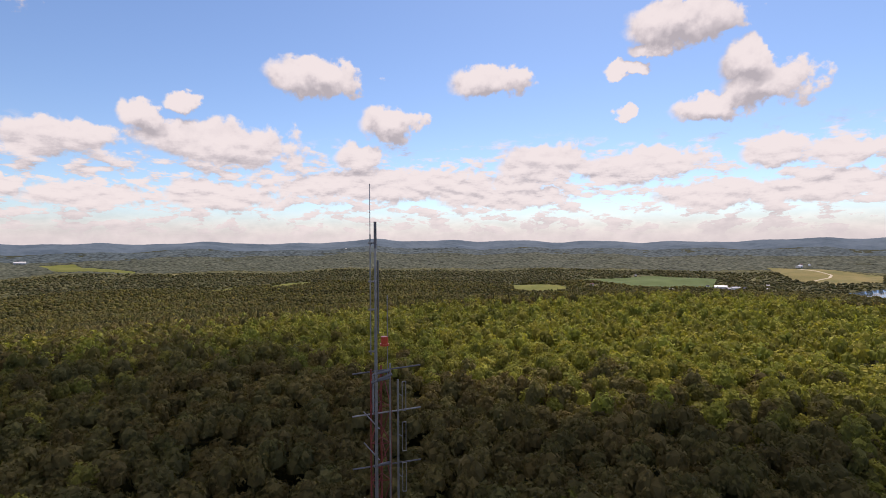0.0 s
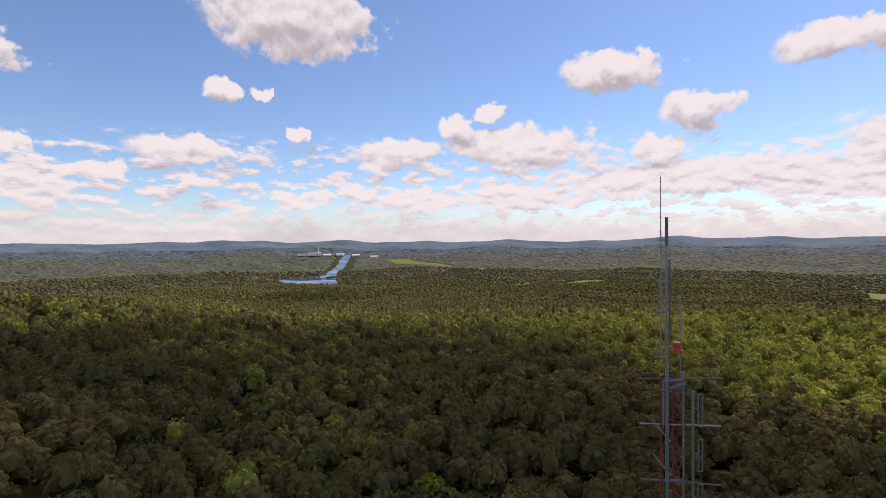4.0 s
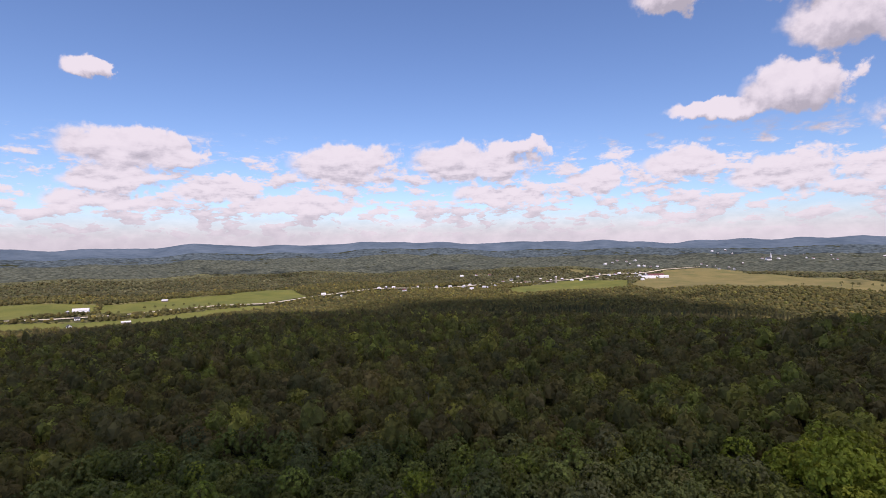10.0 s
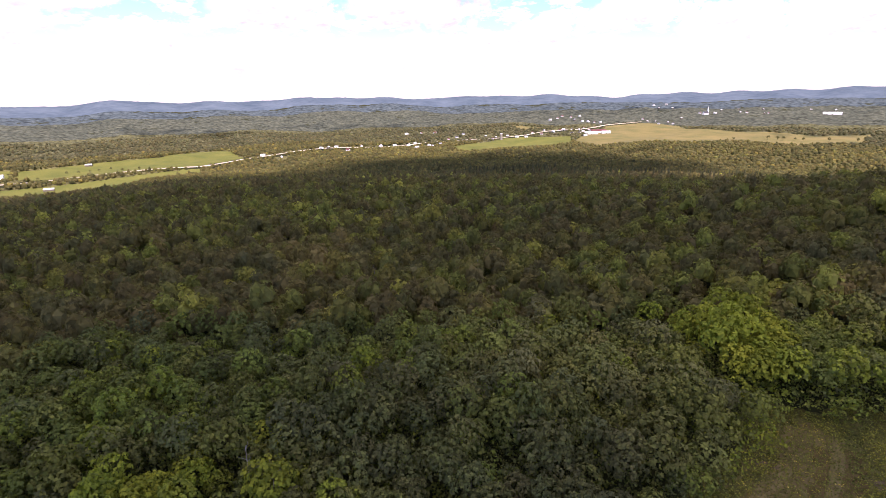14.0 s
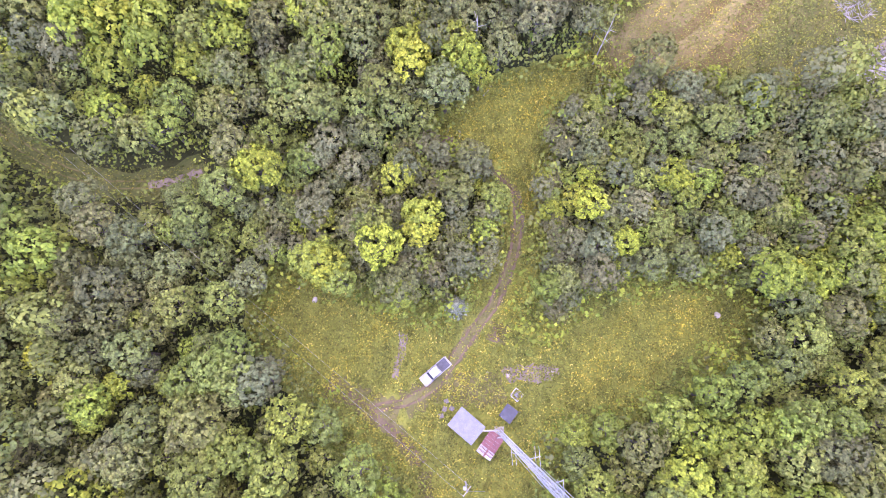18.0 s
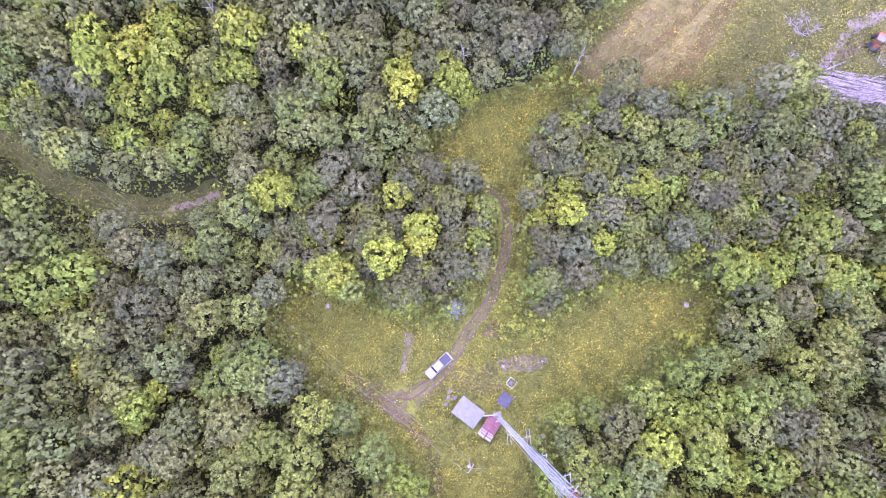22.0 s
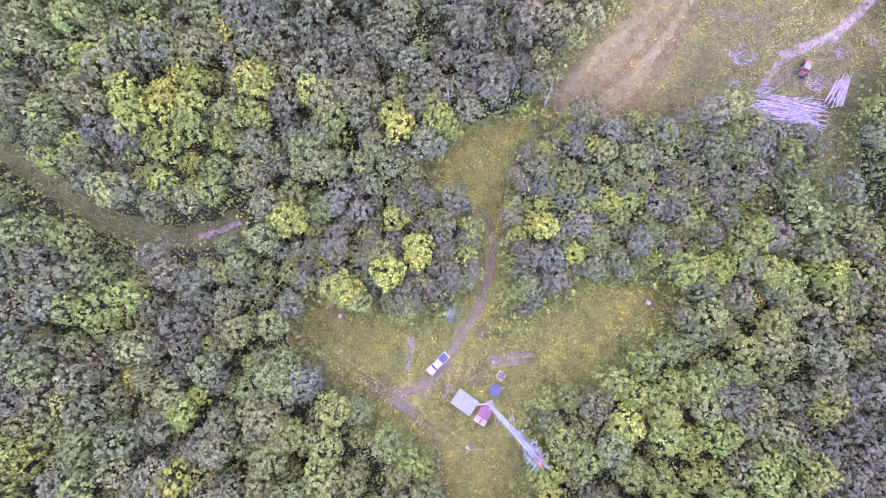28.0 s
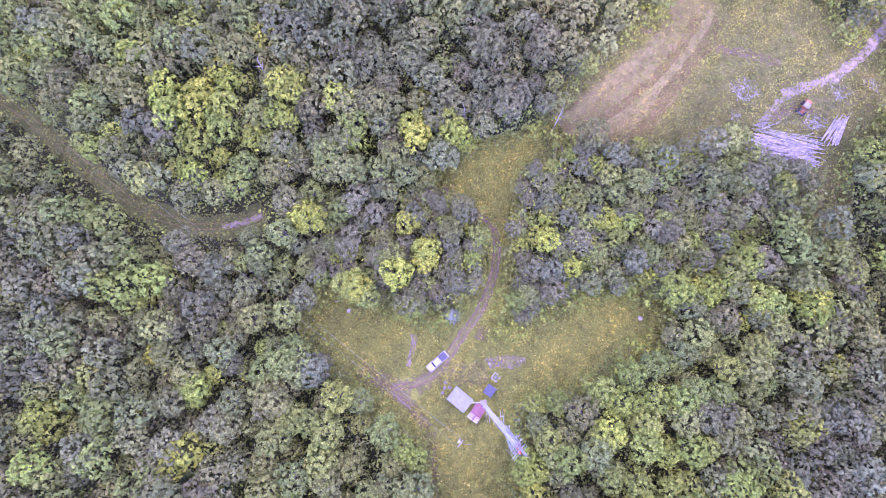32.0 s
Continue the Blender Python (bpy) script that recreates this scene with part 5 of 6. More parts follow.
def pickup():
    """A crew-less pickup: nose along +x."""
    t = thing("pickup_truck", -1.9, 0.85, math.degrees(math.atan2(-4.1, -4.9)), "white pickup truck with a dark bed cover, parked on the grass", "truck", lift=0.12)
    bm = bmesh.new()
    prism(bm, [(-0.96, 0.42), (0.96, 0.42), (0.99, 0.75), (0.94, 1.02), (-0.94, 1.02), (-0.99, 0.75)], -2.85, 2.75)
    bmesh.ops.bevel(bm, geom=bm.edges[:], offset=0.06, segments=2, affect="EDGES")
    part("body", bm, M_PALE, t)
    bm = bmesh.new()
    prism(bm, [(-0.88, 1.0), (0.88, 1.0), (0.70, 1.72), (-0.70, 1.72)], -0.75, 0.95)
    bmesh.ops.bevel(bm, geom=bm.edges[:], offset=0.07, segments=2, affect="EDGES")
    cab = part("cab", bm, M_PALE, t, "white cab")
    bm = bmesh.new()
    q = [bm.verts.new(p) for p in ((1.36, -0.76, 1.03), (1.36, 0.76, 1.03), (0.86, 0.66, 1.66), (0.86, -0.66, 1.66), (1.30, -0.76, 1.0), (1.30, 0.76, 1.0), (0.80, 0.66, 1.62), (0.80, -0.66, 1.62))]
    for f in ((0, 1, 2, 3), (7, 6, 5, 4), (0, 4, 5, 1), (1, 5, 6, 2), (2, 6, 7, 3), (3, 7, 4, 0)):
        bm.faces.new([q[i] for i in f])
    part("windshield", bm, M_GLASS, cab, "dark sloping windshield")
    part("rear_window", made((-0.79, -0.755, -0.6, 0.6, 1.2, 1.6)), M_GLASS, cab, "dark rear window")
    for s in (-1, 1):
        part("side_window", made((-0.55, 0.7, min(s * 0.76, s * 0.83), max(s * 0.76, s * 0.83), 1.18, 1.55)), M_GLASS, cab, "dark side window")
        part("mirror", made((0.95, 1.12, min(s * 0.95, s * 1.18), max(s * 0.95, s * 1.18), 1.05, 1.25, 0.02)), M_TYRE, t, "black door mirror")
        part("headlight", made((2.70, 2.80, min(s * 0.55, s * 0.88), max(s * 0.55, s * 0.88), 0.72, 0.90, 0.02)), M_TIN, t, "pale headlight")
        part("tail_light", made((-2.90, -2.84, min(s * 0.78, s * 0.92), max(s * 0.78, s * 0.92), 0.65, 0.98)), M_RED, t, "red tail light")
    part("hood", made((0.95, 2.62, -0.86, 0.86, 1.0, 1.08, 0.04)), M_PALE, t, "white hood")
    part("bed_cover", made((-2.70, -0.85, -0.82, 0.82, 1.02, 1.09, 0.02)), M_SLATE, t, "dark grey bed cover")
    part("tailgate", made((-2.90, -2.80, -0.88, 0.88, 0.5, 1.06, 0.02)), M_PALE, t)
    part("bumper", made((-3.02, -2.86, -0.92, 0.92, 0.42, 0.6, 0.03)), M_STEEL, t, "chrome rear bumper")
    part("bumper", made((2.72, 2.88, -0.92, 0.92, 0.40, 0.62, 0.03)), M_STEEL, t, "chrome front bumper")
    for x in (-1.75, 1.75):
        for y in (-0.86, 0.86):
            w = part("wheel", made(((x, y - 0.13, 0.37), (x, y + 0.13, 0.37), 0.37, 18)), M_TYRE, t, "black tyre")
            part("rim", made(((x, y - 0.14, 0.37), (x, y + 0.14, 0.37), 0.21, 12)), M_STEEL, w, "steel rim")


pickup()


def roof_sheets(parent, name, x0, x1, ya, za, yb, zb, count, mat, label=""):
    """Ribbed roofing on one slope from the eave (ya, za) to the ridge (yb, zb), sheet by sheet."""
    for k in range(count):
        a, b = x0 + (x1 - x0) * k / count + 0.01, x0 + (x1 - x0) * (k + 1) / count - 0.01
        bm = bmesh.new()
        prism(bm, [(ya, za), (yb, zb), (yb, zb + 0.05), (ya, za + 0.05)], a, b)
        prism(bm, [(ya, za + 0.05), (yb, zb + 0.05), (yb, zb + 0.10), (ya, za + 0.10)], b - 0.05, b)
        part(name, bm, mat, parent, label if not k else "")


def equipment_shed():
    t = thing("equipment_shed", 3.3, -7.95, -40, "small equipment shed with a white metal roof beside the mast", "shed")
    part("wall", made((-2.3, 2.3, -1.65, 1.65, 0, 2.3)), M_PLANK, t, "weathered board walls")
    roof_sheets(t, "roof_sheet", -2.55, 2.55, -1.9, 2.36, 1.9, 2.95, 8, M_TIN, "white ribbed metal sheet")
    bm = bmesh.new()
    prism(bm, [(-1.64, 2.28), (1.64, 2.28), (1.64, 2.88), (-1.64, 2.36)], -2.28, 2.28)
    part("gable", bm, M_PLANK, t)
    door = part("door", made((-0.5, 0.4, 1.65, 1.71, 0.05, 2.05, 0.01)), M_WHITE, t, "white door")
    part("handle", made((0.25, 0.32, 1.71, 1.76, 0.95, 1.07)), M_STEEL, door, "steel handle")
    part("window", made((1.0, 1.7, 1.65, 1.69, 1.1, 1.8)), M_GLASS, t, "dark window")
    part("conduit", made(((2.1, -1.7, 0.2), (2.1, -1.7, 2.6), 0.05)), M_STEEL, t, "steel conduit")


equipment_shed()


def red_shed():
    t = thing("red_roofed_shed", 7.21, -11.00, 54, "small shed with a red and white metal roof", "shed")
    part("wall", made((-1.85, 1.85, -1.1, 1.1, 0, 2.1)), M_PALE, t, "white walls")
    bm = bmesh.new()
    prism(bm, [(-1.09, 2.1), (1.09, 2.1), (0, 2.62)], -1.84, 1.84)
    part("gable", bm, M_PALE, t)
    for s in (-1, 1):
        roof_sheets(t, "roof_sheet", -0.75, 2.1, s * 1.35, 2.05, 0, 2.70, 5, M_REDTIN, "red ribbed metal sheet")
        roof_sheets(t, "roof_sheet", -2.1, -0.77, s * 1.35, 2.05, 0, 2.70, 2, M_PALE, "white metal sheet")
        for k in range(5):
            for row in (-1.55, -1.05):
                y, f = s * (0.2 + k * 0.24), 1 - (0.2 + k * 0.24) / 1.35
                part("patch", made((row - 0.14, row + 0.14, y - 0.07, y + 0.07, 2.05 + 0.65 * f + 0.02, 2.05 + 0.65 * f + 0.115)), M_REDTIN, t, "red patch on the white sheet")
    part("ridge_cap", made((-2.12, 2.12, -0.12, 0.12, 2.76, 2.84, 0.02)), M_REDTIN, t, "red ridge cap")
    door = part("door", made((-1.91, -1.85, -0.45, 0.45, 0.05, 1.95, 0.01)), M_PALE, t, "white door")
    part("handle", made((-1.96, -1.91, 0.25, 0.33, 0.95, 1.05)), M_STEEL, door, "steel handle")


red_shed()


def cabinet():
    t = thing("equipment_cabinet", 10.45, -6.1, 52, "dark-roofed equipment cabinet in the grass by the mast", "cabinet")
    part("body", made((-1.05, 1.05, -0.95, 0.95, 0.1, 1.45, 0.03)), M_DARKSTEEL, t, "dark steel body")
    part("lid", made((-1.25, 1.25, -1.15, 1.15, 1.45, 1.55, 0.02)), M_SLATE, t, "dark flat roof")
    part("door", made((-0.5, 0.5, 0.95, 0.99, 0.25, 1.35)), M_DARKSTEEL, t)
    part("post", made(((-1.2, 0.7, 0), (-1.2, 0.7, 1.9), 0.06)), M_PALE, t, "white corner post")
    part("post", made(((1.3, -1.3, 0), (1.3, -1.3, 1.6), 0.05)), M_PALE, t, "white corner post")
    p = thing("steel_pallet", 12.1, -3.1, 48, "grey pallet frame with a dark box lying in the grass", "pallet")
    for x in (-0.8, 0.8):
        part("rail", made((x - 0.08, x + 0.08, -0.85, 0.85, 0, 0.18, 0.01)), M_STEEL, p)
        part("rail", made((-0.72, 0.72, x - 0.08, x + 0.08, 0, 0.18, 0.01)), M_STEEL, p)
    for k in range(4):
        part("slat", made((-0.70 + k * 0.38, -0.46 + k * 0.38, -0.71, 0.71, 0.03, 0.09)), M_PLANK, p, "grey board")
    part("box", made((-0.35, 0.3, -0.3, 0.35, 0.09, 0.42, 0.02)), M_DARKSTEEL, p, "dark box")
    for x, y, a in ((0.0, -4.1, 20), (-0.3, -5.4, 75), (0.9, -5.3, -30), (-0.9, -6.5, 10)):
        b = thing("crate", x, y, a, "weathered crate lying by the shed", "crate", "crates by the shed")
        for k in range(4):
            part("board", made((-0.42, 0.42, -0.36 + k * 0.19, -0.20 + k * 0.19, 0.34, 0.38)), M_PLANK, b, "grey board")
        part("frame", made((-0.4, 0.4, -0.35, 0.35, 0, 0.34, 0.01)), M_LOG, b)


cabinet()

MAST = (8.9, -9.05)


def radio_mast():
    """A slim three-legged lattice mast with its aerials."""
    mx, my = MAST
    t = thing("radio_mast", mx, my, 0, "tall pale lattice radio mast with a red top and aerials", "radio mast")
    foot = float(height(mx, my)) + 0.08
    top = 67.5 - foot
    bays = 56
    rise = [top * i / bays for i in range(bays + 1)]

    def corner(k, z):
        a, r = radians((75, 195, 315)[k]), 0.43 + (0.36 - 0.43) * z / top
        return (math.cos(a) * r, math.sin(a) * r, z)

    for i in range(0, bays, 4):
        mat = M_RED if i >= 51 else M_MAST
        word = "red" if mat is M_RED else "pale"
        for k in range(3):
            part("leg", made((corner(k, rise[i]), corner(k, rise[i + 4]), 0.032, 7)), mat, t, word + " tubular leg")
            bm = bmesh.new()
            for b in range(i, i + 4):
                n = (k + 1) % 3
                lo, hi = (k, n) if b % 2 else (n, k)
                tube(bm, corner(lo, rise[b]), corner(hi, rise[b + 1]), 0.016, 5)
                tube(bm, corner(k, rise[b]), corner(n, rise[b]), 0.014, 5)
            part("bracing", bm, mat, t, word + " lattice bracing")
    part("footing", made((-0.8, 0.8, -0.8, 0.8, -0.1, 0.25, 0.03)), M_STONE, t, "concrete footing")
    for k in range(2):
        part("cable", made(((0.12 + 0.1 * k, 0.1, 0.3), (0.12 + 0.1 * k, 0.1, top - 0.4), 0.014, 6)), M_TYRE, t, "black feeder cable")

    # Directions seen from the drone: across to the right, and towards it.
    right, near = Vector((-0.70, -0.71, 0)), Vector((-0.71, 0.70, 0))

    def spot(across, z, toward=0.3):
        p = right * across * 2.3 + near * toward * 1.4
        return (p.x, p.y, 67.35 + (z - 68.6) * 2.22 - foot)

    part("mast_pole", made((spot(-0.06, 66.6), spot(-0.06, 70.78), 0.038, 10), (spot(-0.06, 66.6), spot(-0.06, 69.3), 0.050, 10)), M_STEEL, t, "galvanised top pole")
    part("pole_sleeve", made((spot(-0.06, 70.42), spot(-0.06, 70.80), 0.046, 10)), M_DARKSTEEL, t, "dark sleeve")
    whip = part("whip_aerial", made((spot(-0.13, 68.9), spot(-0.13, 70.62), 0.022, 7), (spot(-0.13, 70.62), spot(-0.13, 71.34), 0.014, 6)), M_STEEL, t, "slim whip aerial")
    for z in (70.5, 69.95, 69.55, 68.95):
        part("clamp", made((spot(-0.16, z), spot(-0.04, z), 0.03, 6)), M_STEEL, whip, "steel clamp")
    part("dark_aerial", made((spot(-0.025, 69.2), spot(-0.025, 70.25), 0.025, 7)), M_DARKSTEEL, t, "dark fibreglass aerial")
    part("thin_whip", made((spot(0.10, 68.6), spot(0.10, 69.75), 0.015, 5)), M_STEEL, t, "thin whip")
    part("beacon", made((spot(0.06, 69.06), spot(0.06, 69.16), 0.12, 12), (spot(0.06, 69.03), spot(0.06, 69.06), 0.15, 12)), M_BEACON, t, "red obstruction lamp")
    for k, z in enumerate((68.64, 68.02, 67.25, 66.5, 65.6)):
        part("crossbar", made((spot(-0.40, z - 0.05, 0.05), spot(0.56, z + 0.07, 0.1), 0.026, 7)), M_STEEL if k % 2 else M_DARKSTEEL, t, "long horizontal arm")
    part("side_pole", made((spot(0.24, 63.5, 0.2), spot(0.24, 68.52, 0.2), 0.034, 8)), M_STEEL, t, "vertical side pole")
    part("side_pole", made((spot(0.13, 64.5, 0.15), spot(0.13, 68.75, 0.15), 0.028, 8)), M_STEEL, t, "vertical side pole")
    for z in (68.07, 67.48, 66.89, 66.30, 65.7, 65.1):
        bm = bmesh.new()
        for a, b in (((0.30, z), (0.30, z + 0.42)), ((0.35, z), (0.35, z + 0.42)), ((0.30, z), (0.35, z)), ((0.30, z + 0.42), (0.35, z + 0.42)), ((0.24, z + 0.25), (0.30, z + 0.21))):
            tube(bm, spot(*a, 0.2), spot(*b, 0.2), 0.015, 5)
        part("folded_dipole", bm, M_STEEL, t, "small looped dipole")
    part("short_aerial", made((spot(-0.10, 68.05), spot(-0.10, 68.62), 0.03, 7)), M_PALE, t, "short pale aerial")
    part("clamp_plate", made((spot(-0.12, 68.50), spot(0.16, 68.62), 0.05, 7)), M_DARKSTEEL, t, "dark clamp plate")
    for z in (68.62, 68.52, 67.3):
        part("bracket", made((spot(-0.10, z), spot(0.13, z + 0.05), 0.045, 7)), M_TIN, t, "bright steel bracket")
    for z in (68.05, 67.6, 66.8, 66.2):
        part("strut", made((spot(-0.24, z, 0.1), spot(-0.02, z - 0.24, 0.2), 0.022, 5)), M_STEEL, t, "slanting strut")
    for z, side, reach in ((33, 1, 1.5), (30, -1, 1.3), (47, 1, 1.0), (57, 1, 1.2), (60, -1, 0.8)):
        arm = part("side_arm", made(((-0.3 * side, 0, z - foot), (reach * side, 0.4, z - foot), 0.035, 7)), M_MAST, t, "pale side arm")
        long = 1.2 if z < 40 else 0.55
        for k in range(2):
            x = (reach - 0.5 + k * 0.45) * side
            part("element", made(((x, -long * 0.8, z - foot), (x - 0.1, long * 1.2, z - foot + (0 if z < 40 else 0.8)), 0.022, 5)), M_MAST, arm, "pale crossbar")
    for k, (x, y, z0, z1) in enumerate(((0.55, -0.15, 30, 52), (-0.5, 0.25, 36, 58), (0.15, 0.55, 42, 61), (0.5, 0.25, 48, 63), (-0.45, -0.4, 26, 46), (-0.1, -0.5, 40, 60), (0.4, -0.4, 50, 62))):
        part("feeder_pipe", made(((x, y, z0 - foot), (x, y, z1 - foot), 0.024, 7)), M_MAST if k % 2 else M_STEEL, t, "pale vertical feeder pipe")
        for z in (z0 + 1, (z0 + z1) / 2, z1 - 1):
            part("standoff", made(((x * 0.3, y * 0.3, z - foot), (x, y, z - foot), 0.02, 5)), M_STEEL, t)


radio_mast()


def cable_bridge():
    t = thing("cable_bridge", 7.3, -8.7, 0, "white cable tray on posts between shed and mast", "cable tray")
    part("tray", made((-2.1, 1.3, -0.12, 0.12, 2.55, 2.68, 0.01)), M_PALE, t)
    part("tray", made((0.5, 2.0, -1.2, -0.98, 2.50, 2.62, 0.01)), M_PALE, t)
    for x, y in ((-2.0, 0), (1.2, 0), (1.9, -1.1)):
        part("post", made(((x, y, 0), (x, y, 2.56), 0.06, 8)), M_PALE, t, "white post")


cable_bridge()


def power_line():
    ends = [(3.1, -17.0), (-51.5, 26.2), (-118.0, 80.5)]
    tops = []
    for n, (x, y) in enumerate(ends):
        t = thing("utility_pole", x, y, 50, "grey wooden utility pole with a crossarm", "utility pole", "power line")
        part("pole", made(((0, 0, 0), (0, 0, 8.2), 0.15, 10, 0.10)), M_POLE, t)
        part("crossarm", made((-0.95, 0.95, -0.06, 0.06, 7.6, 7.74)), M_POLE, t, "grey timber crossarm")
        for s in (-0.85, 0.85):
            part("insulator", made(((s, 0, 7.74), (s, 0, 7.95), 0.05, 8)), M_PALE, t, "white insulator")
        if not n:
            part("transformer", made(((0.0, 0.42, 6.2), (0.0, 0.42, 7.1), 0.26, 14)), M_STEEL, t, "grey transformer can")
            part("stay", made(((0, 0, 7.4), (0.9, -3.4, 0.0), 0.03, 5)), M_STEEL, t, "steel stay wire")
        m = t.matrix_world
        tops.append([m @ Vector((s, 0, 7.95)) for s in (-0.85, 0.85)])
    for a, b in zip(tops, tops[1:]):
        for p, q in zip(a, b):
            bm = bmesh.new()
            side, rings = (q - p).cross(Vector((0, 0, 1))).normalized() * 0.014, []
            for k in range(15):
                c = p.lerp(q, k / 14) - Vector((0, 0, 1.3 * 4 * (k / 14) * (1 - k / 14)))
                rings.append([bm.verts.new(c + d) for d in (side, Vector((0, 0, 0.014)), -side, Vector((0, 0, -0.014)))])
            for u, v in zip(rings, rings[1:]):
                for k in range(4):
                    bm.faces.new((u[k], u[(k + 1) % 4], v[(k + 1) % 4], v[k]))
            me = bpy.data.meshes.new("power_cable")
            bm.to_mesh(me)
            bm.free()
            me.materials.append(M_STEEL)
            tagged(new("power_cable", me), "thin bare power cable sagging between poles", "cable", "power line")


power_line()


def log_pile(x, y, turn, count, rows, length, label):
    t = thing("log_pile", x, y, turn, label, "log pile", "log piles")
    r = random.Random(count)
    n = 0
    for layer in range(rows):
        per = count // rows - layer
        for k in range(per):
            rad = r.uniform(0.09, 0.16)
            off = (k - per / 2) * 0.29 + r.uniform(-0.2, 0.2)
            l = length * r.uniform(0.75, 1.08) / 2
            skew = r.uniform(-1.3, 1.3) * (1.0 if layer < rows - 1 else 2.0)
            sx = r.uniform(-1.2, 1.2)
            z = 0.16 + layer * 0.27 + r.uniform(0, 0.06)
            part("log", made(((-l + sx, off - skew * 0.5, z), (l + sx, off + skew * 0.5, z + r.uniform(-0.05, 0.1)), rad, 7, rad * 0.62)), M_LOG, t, "grey peeled log" if not n else "")
            n += 1
    return t


log_pile(85.1, 51.8, -17, 108, 4, 16.4, "large stack of long grey logs on the landing")
log_pile(98.3, 56.8, 54, 22, 2, 12.8, "narrow stack of long grey logs on the landing")
for _x, _y, _a, _l in ((83.3, 57.1, 20, 8), (73.5, 59.4, 40, 3), (98.3, 54.1, 30, 3), (91.0, 58.4, 50, 2.5), (66.6, 54.6, 50, 3.5), (31.5, 67.0, -15, 4), (8.5, 52.8, 50, 3.5), (-8.1, 6.8, 100, 2.5), (73.1, 75.4, 10, 1.2), (91.4, 54.2, 15, 6)):
    _t = thing("loose_log", _x, _y, _a, "loose pale log lying on the ground", "log", "loose logs")
    part("stem", made(((-_l / 2, 0, 0.14), (_l / 2, 0.1, 0.16), 0.14, 8, 0.09)), M_LOG, _t)
    part("branch_stub", made(((_l * 0.1, 0, 0.16), (_l * 0.2, 0.5, 0.4), 0.05, 6, 0.03)), M_LOG, _t)


def skidder():
    t = thing("log_skidder", 89.6, 60.4, 52, "small orange log skidder standing on the landing", "skidder")
    part("chassis", made((-1.9, 1.9, -0.55, 0.55, 0.55, 1.05, 0.06)), M_DARKSTEEL, t)
    part("engine_hood", made((0.5, 1.9, -0.6, 0.6, 1.05, 1.75, 0.1)), M_ORANGE, t, "orange hood")
    cab = part("cab", made((-0.7, 0.45, -0.65, 0.65, 1.05, 2.15, 0.05)), M_ORANGE, t, "orange cab")
    part("window", made((0.45, 0.49, -0.5, 0.5, 1.45, 2.0)), M_GLASS, cab, "dark front window")
    part("roof", made((-0.8, 0.6, -0.75, 0.75, 2.15, 2.25, 0.03)), M_DARKSTEEL, cab, "dark cab roof")
    part("winch", made(((-1.2, -0.4, 1.2), (-1.2, 0.4, 1.2), 0.3, 12)), M_DARKSTEEL, t, "steel winch drum")
    part("arch", made((-1.9, -1.7, -0.5, 0.5, 1.05, 2.1, 0.03)), M_ORANGE, t, "orange logging arch")
    part("blade", made((2.2, 2.32, -1.0, 1.0, 0.3, 0.95, 0.03)), M_ORANGE, t, "orange dozer blade")
    part("arm", made(((1.8, -0.4, 0.7), (2.22, -0.4, 0.6), 0.07), ((1.8, 0.4, 0.7), (2.22, 0.4, 0.6), 0.07)), M_DARKSTEEL, t)
    for x in (-1.25, 1.25):
        for y in (-0.85, 0.85):
            w = part("wheel", made(((x, y - 0.22, 0.6), (x, y + 0.22, 0.6), 0.6, 18)), M_TYRE, t, "large black tyre")
            part("rim", made(((x, y - 0.23, 0.6), (x, y + 0.23, 0.6), 0.28, 12)), M_ORANGE, w, "orange rim")


skidder()


def brush_heap(x, y, wide, count, seed):
    t = thing("brush_heap", x, y, 0, "heap of grey cut branches on the landing", "brush heap", "brush heaps")
    r = random.Random(seed)
    for k in range(count):
        a, d = r.uniform(0, 6.28), wide * math.sqrt(r.random())
        px, py, b, l = math.cos(a) * d, math.sin(a) * d, r.uniform(0, 6.28), r.uniform(0.8, 2.6)
        z = r.uniform(0.08, 0.25 + 0.8 * (1 - d / wide))
        part("branch", made(((px - math.cos(b) * l / 2, py - math.sin(b) * l / 2, z * 0.4 + 0.05), (px + math.cos(b) * l / 2, py + math.sin(b) * l / 2, z), 0.05, 5, 0.02)), M_LOG, t)


brush_heap(76.1, 66.8, 3.6, 130, 3)
brush_heap(73.8, 59.4, 1.4, 20, 4)
brush_heap(92.4, 58.2, 3.0, 70, 5)
brush_heap(99.2, 64.9, 2.6, 60, 6)
brush_heap(106.5, 65.8, 2.0, 36, 7)
brush_heap(80.6, 57.5, 2.2, 40, 8)


def boulder(x, y, size, seed):
    bm = bmesh.new()
    bmesh.ops.create_icosphere(bm, subdivisions=2, radius=size)
    for v in bm.verts:
        v.co *= 1 + 0.35 * noise.noise(v.co * (1.4 / size) + Vector((seed, 0, 0)))
        v.co.z *= 0.65
    me = bpy.data.meshes.new("boulder")
    bm.to_mesh(me)
    bm.free()
    me.materials.append(M_STONE)
    ob = new("boulder", me)
    ob.location = (x, y, float(height(x, y)) + size * 0.35)
    tagged(ob, "pale boulder lying in the grass", "boulder", "boulders")


for _n, (_x, _y, _s) in enumerate(((-23.7, 13.6, 0.55), (47.9, 10.3, 0.6), (-26.8, 15.9, 0.35), (18.4, 0.6, 0.4), (10.8, 0.2, 0.4), (7.2, 0.6, 0.25))):
    boulder(_x, _y, _s, _n * 3.7)


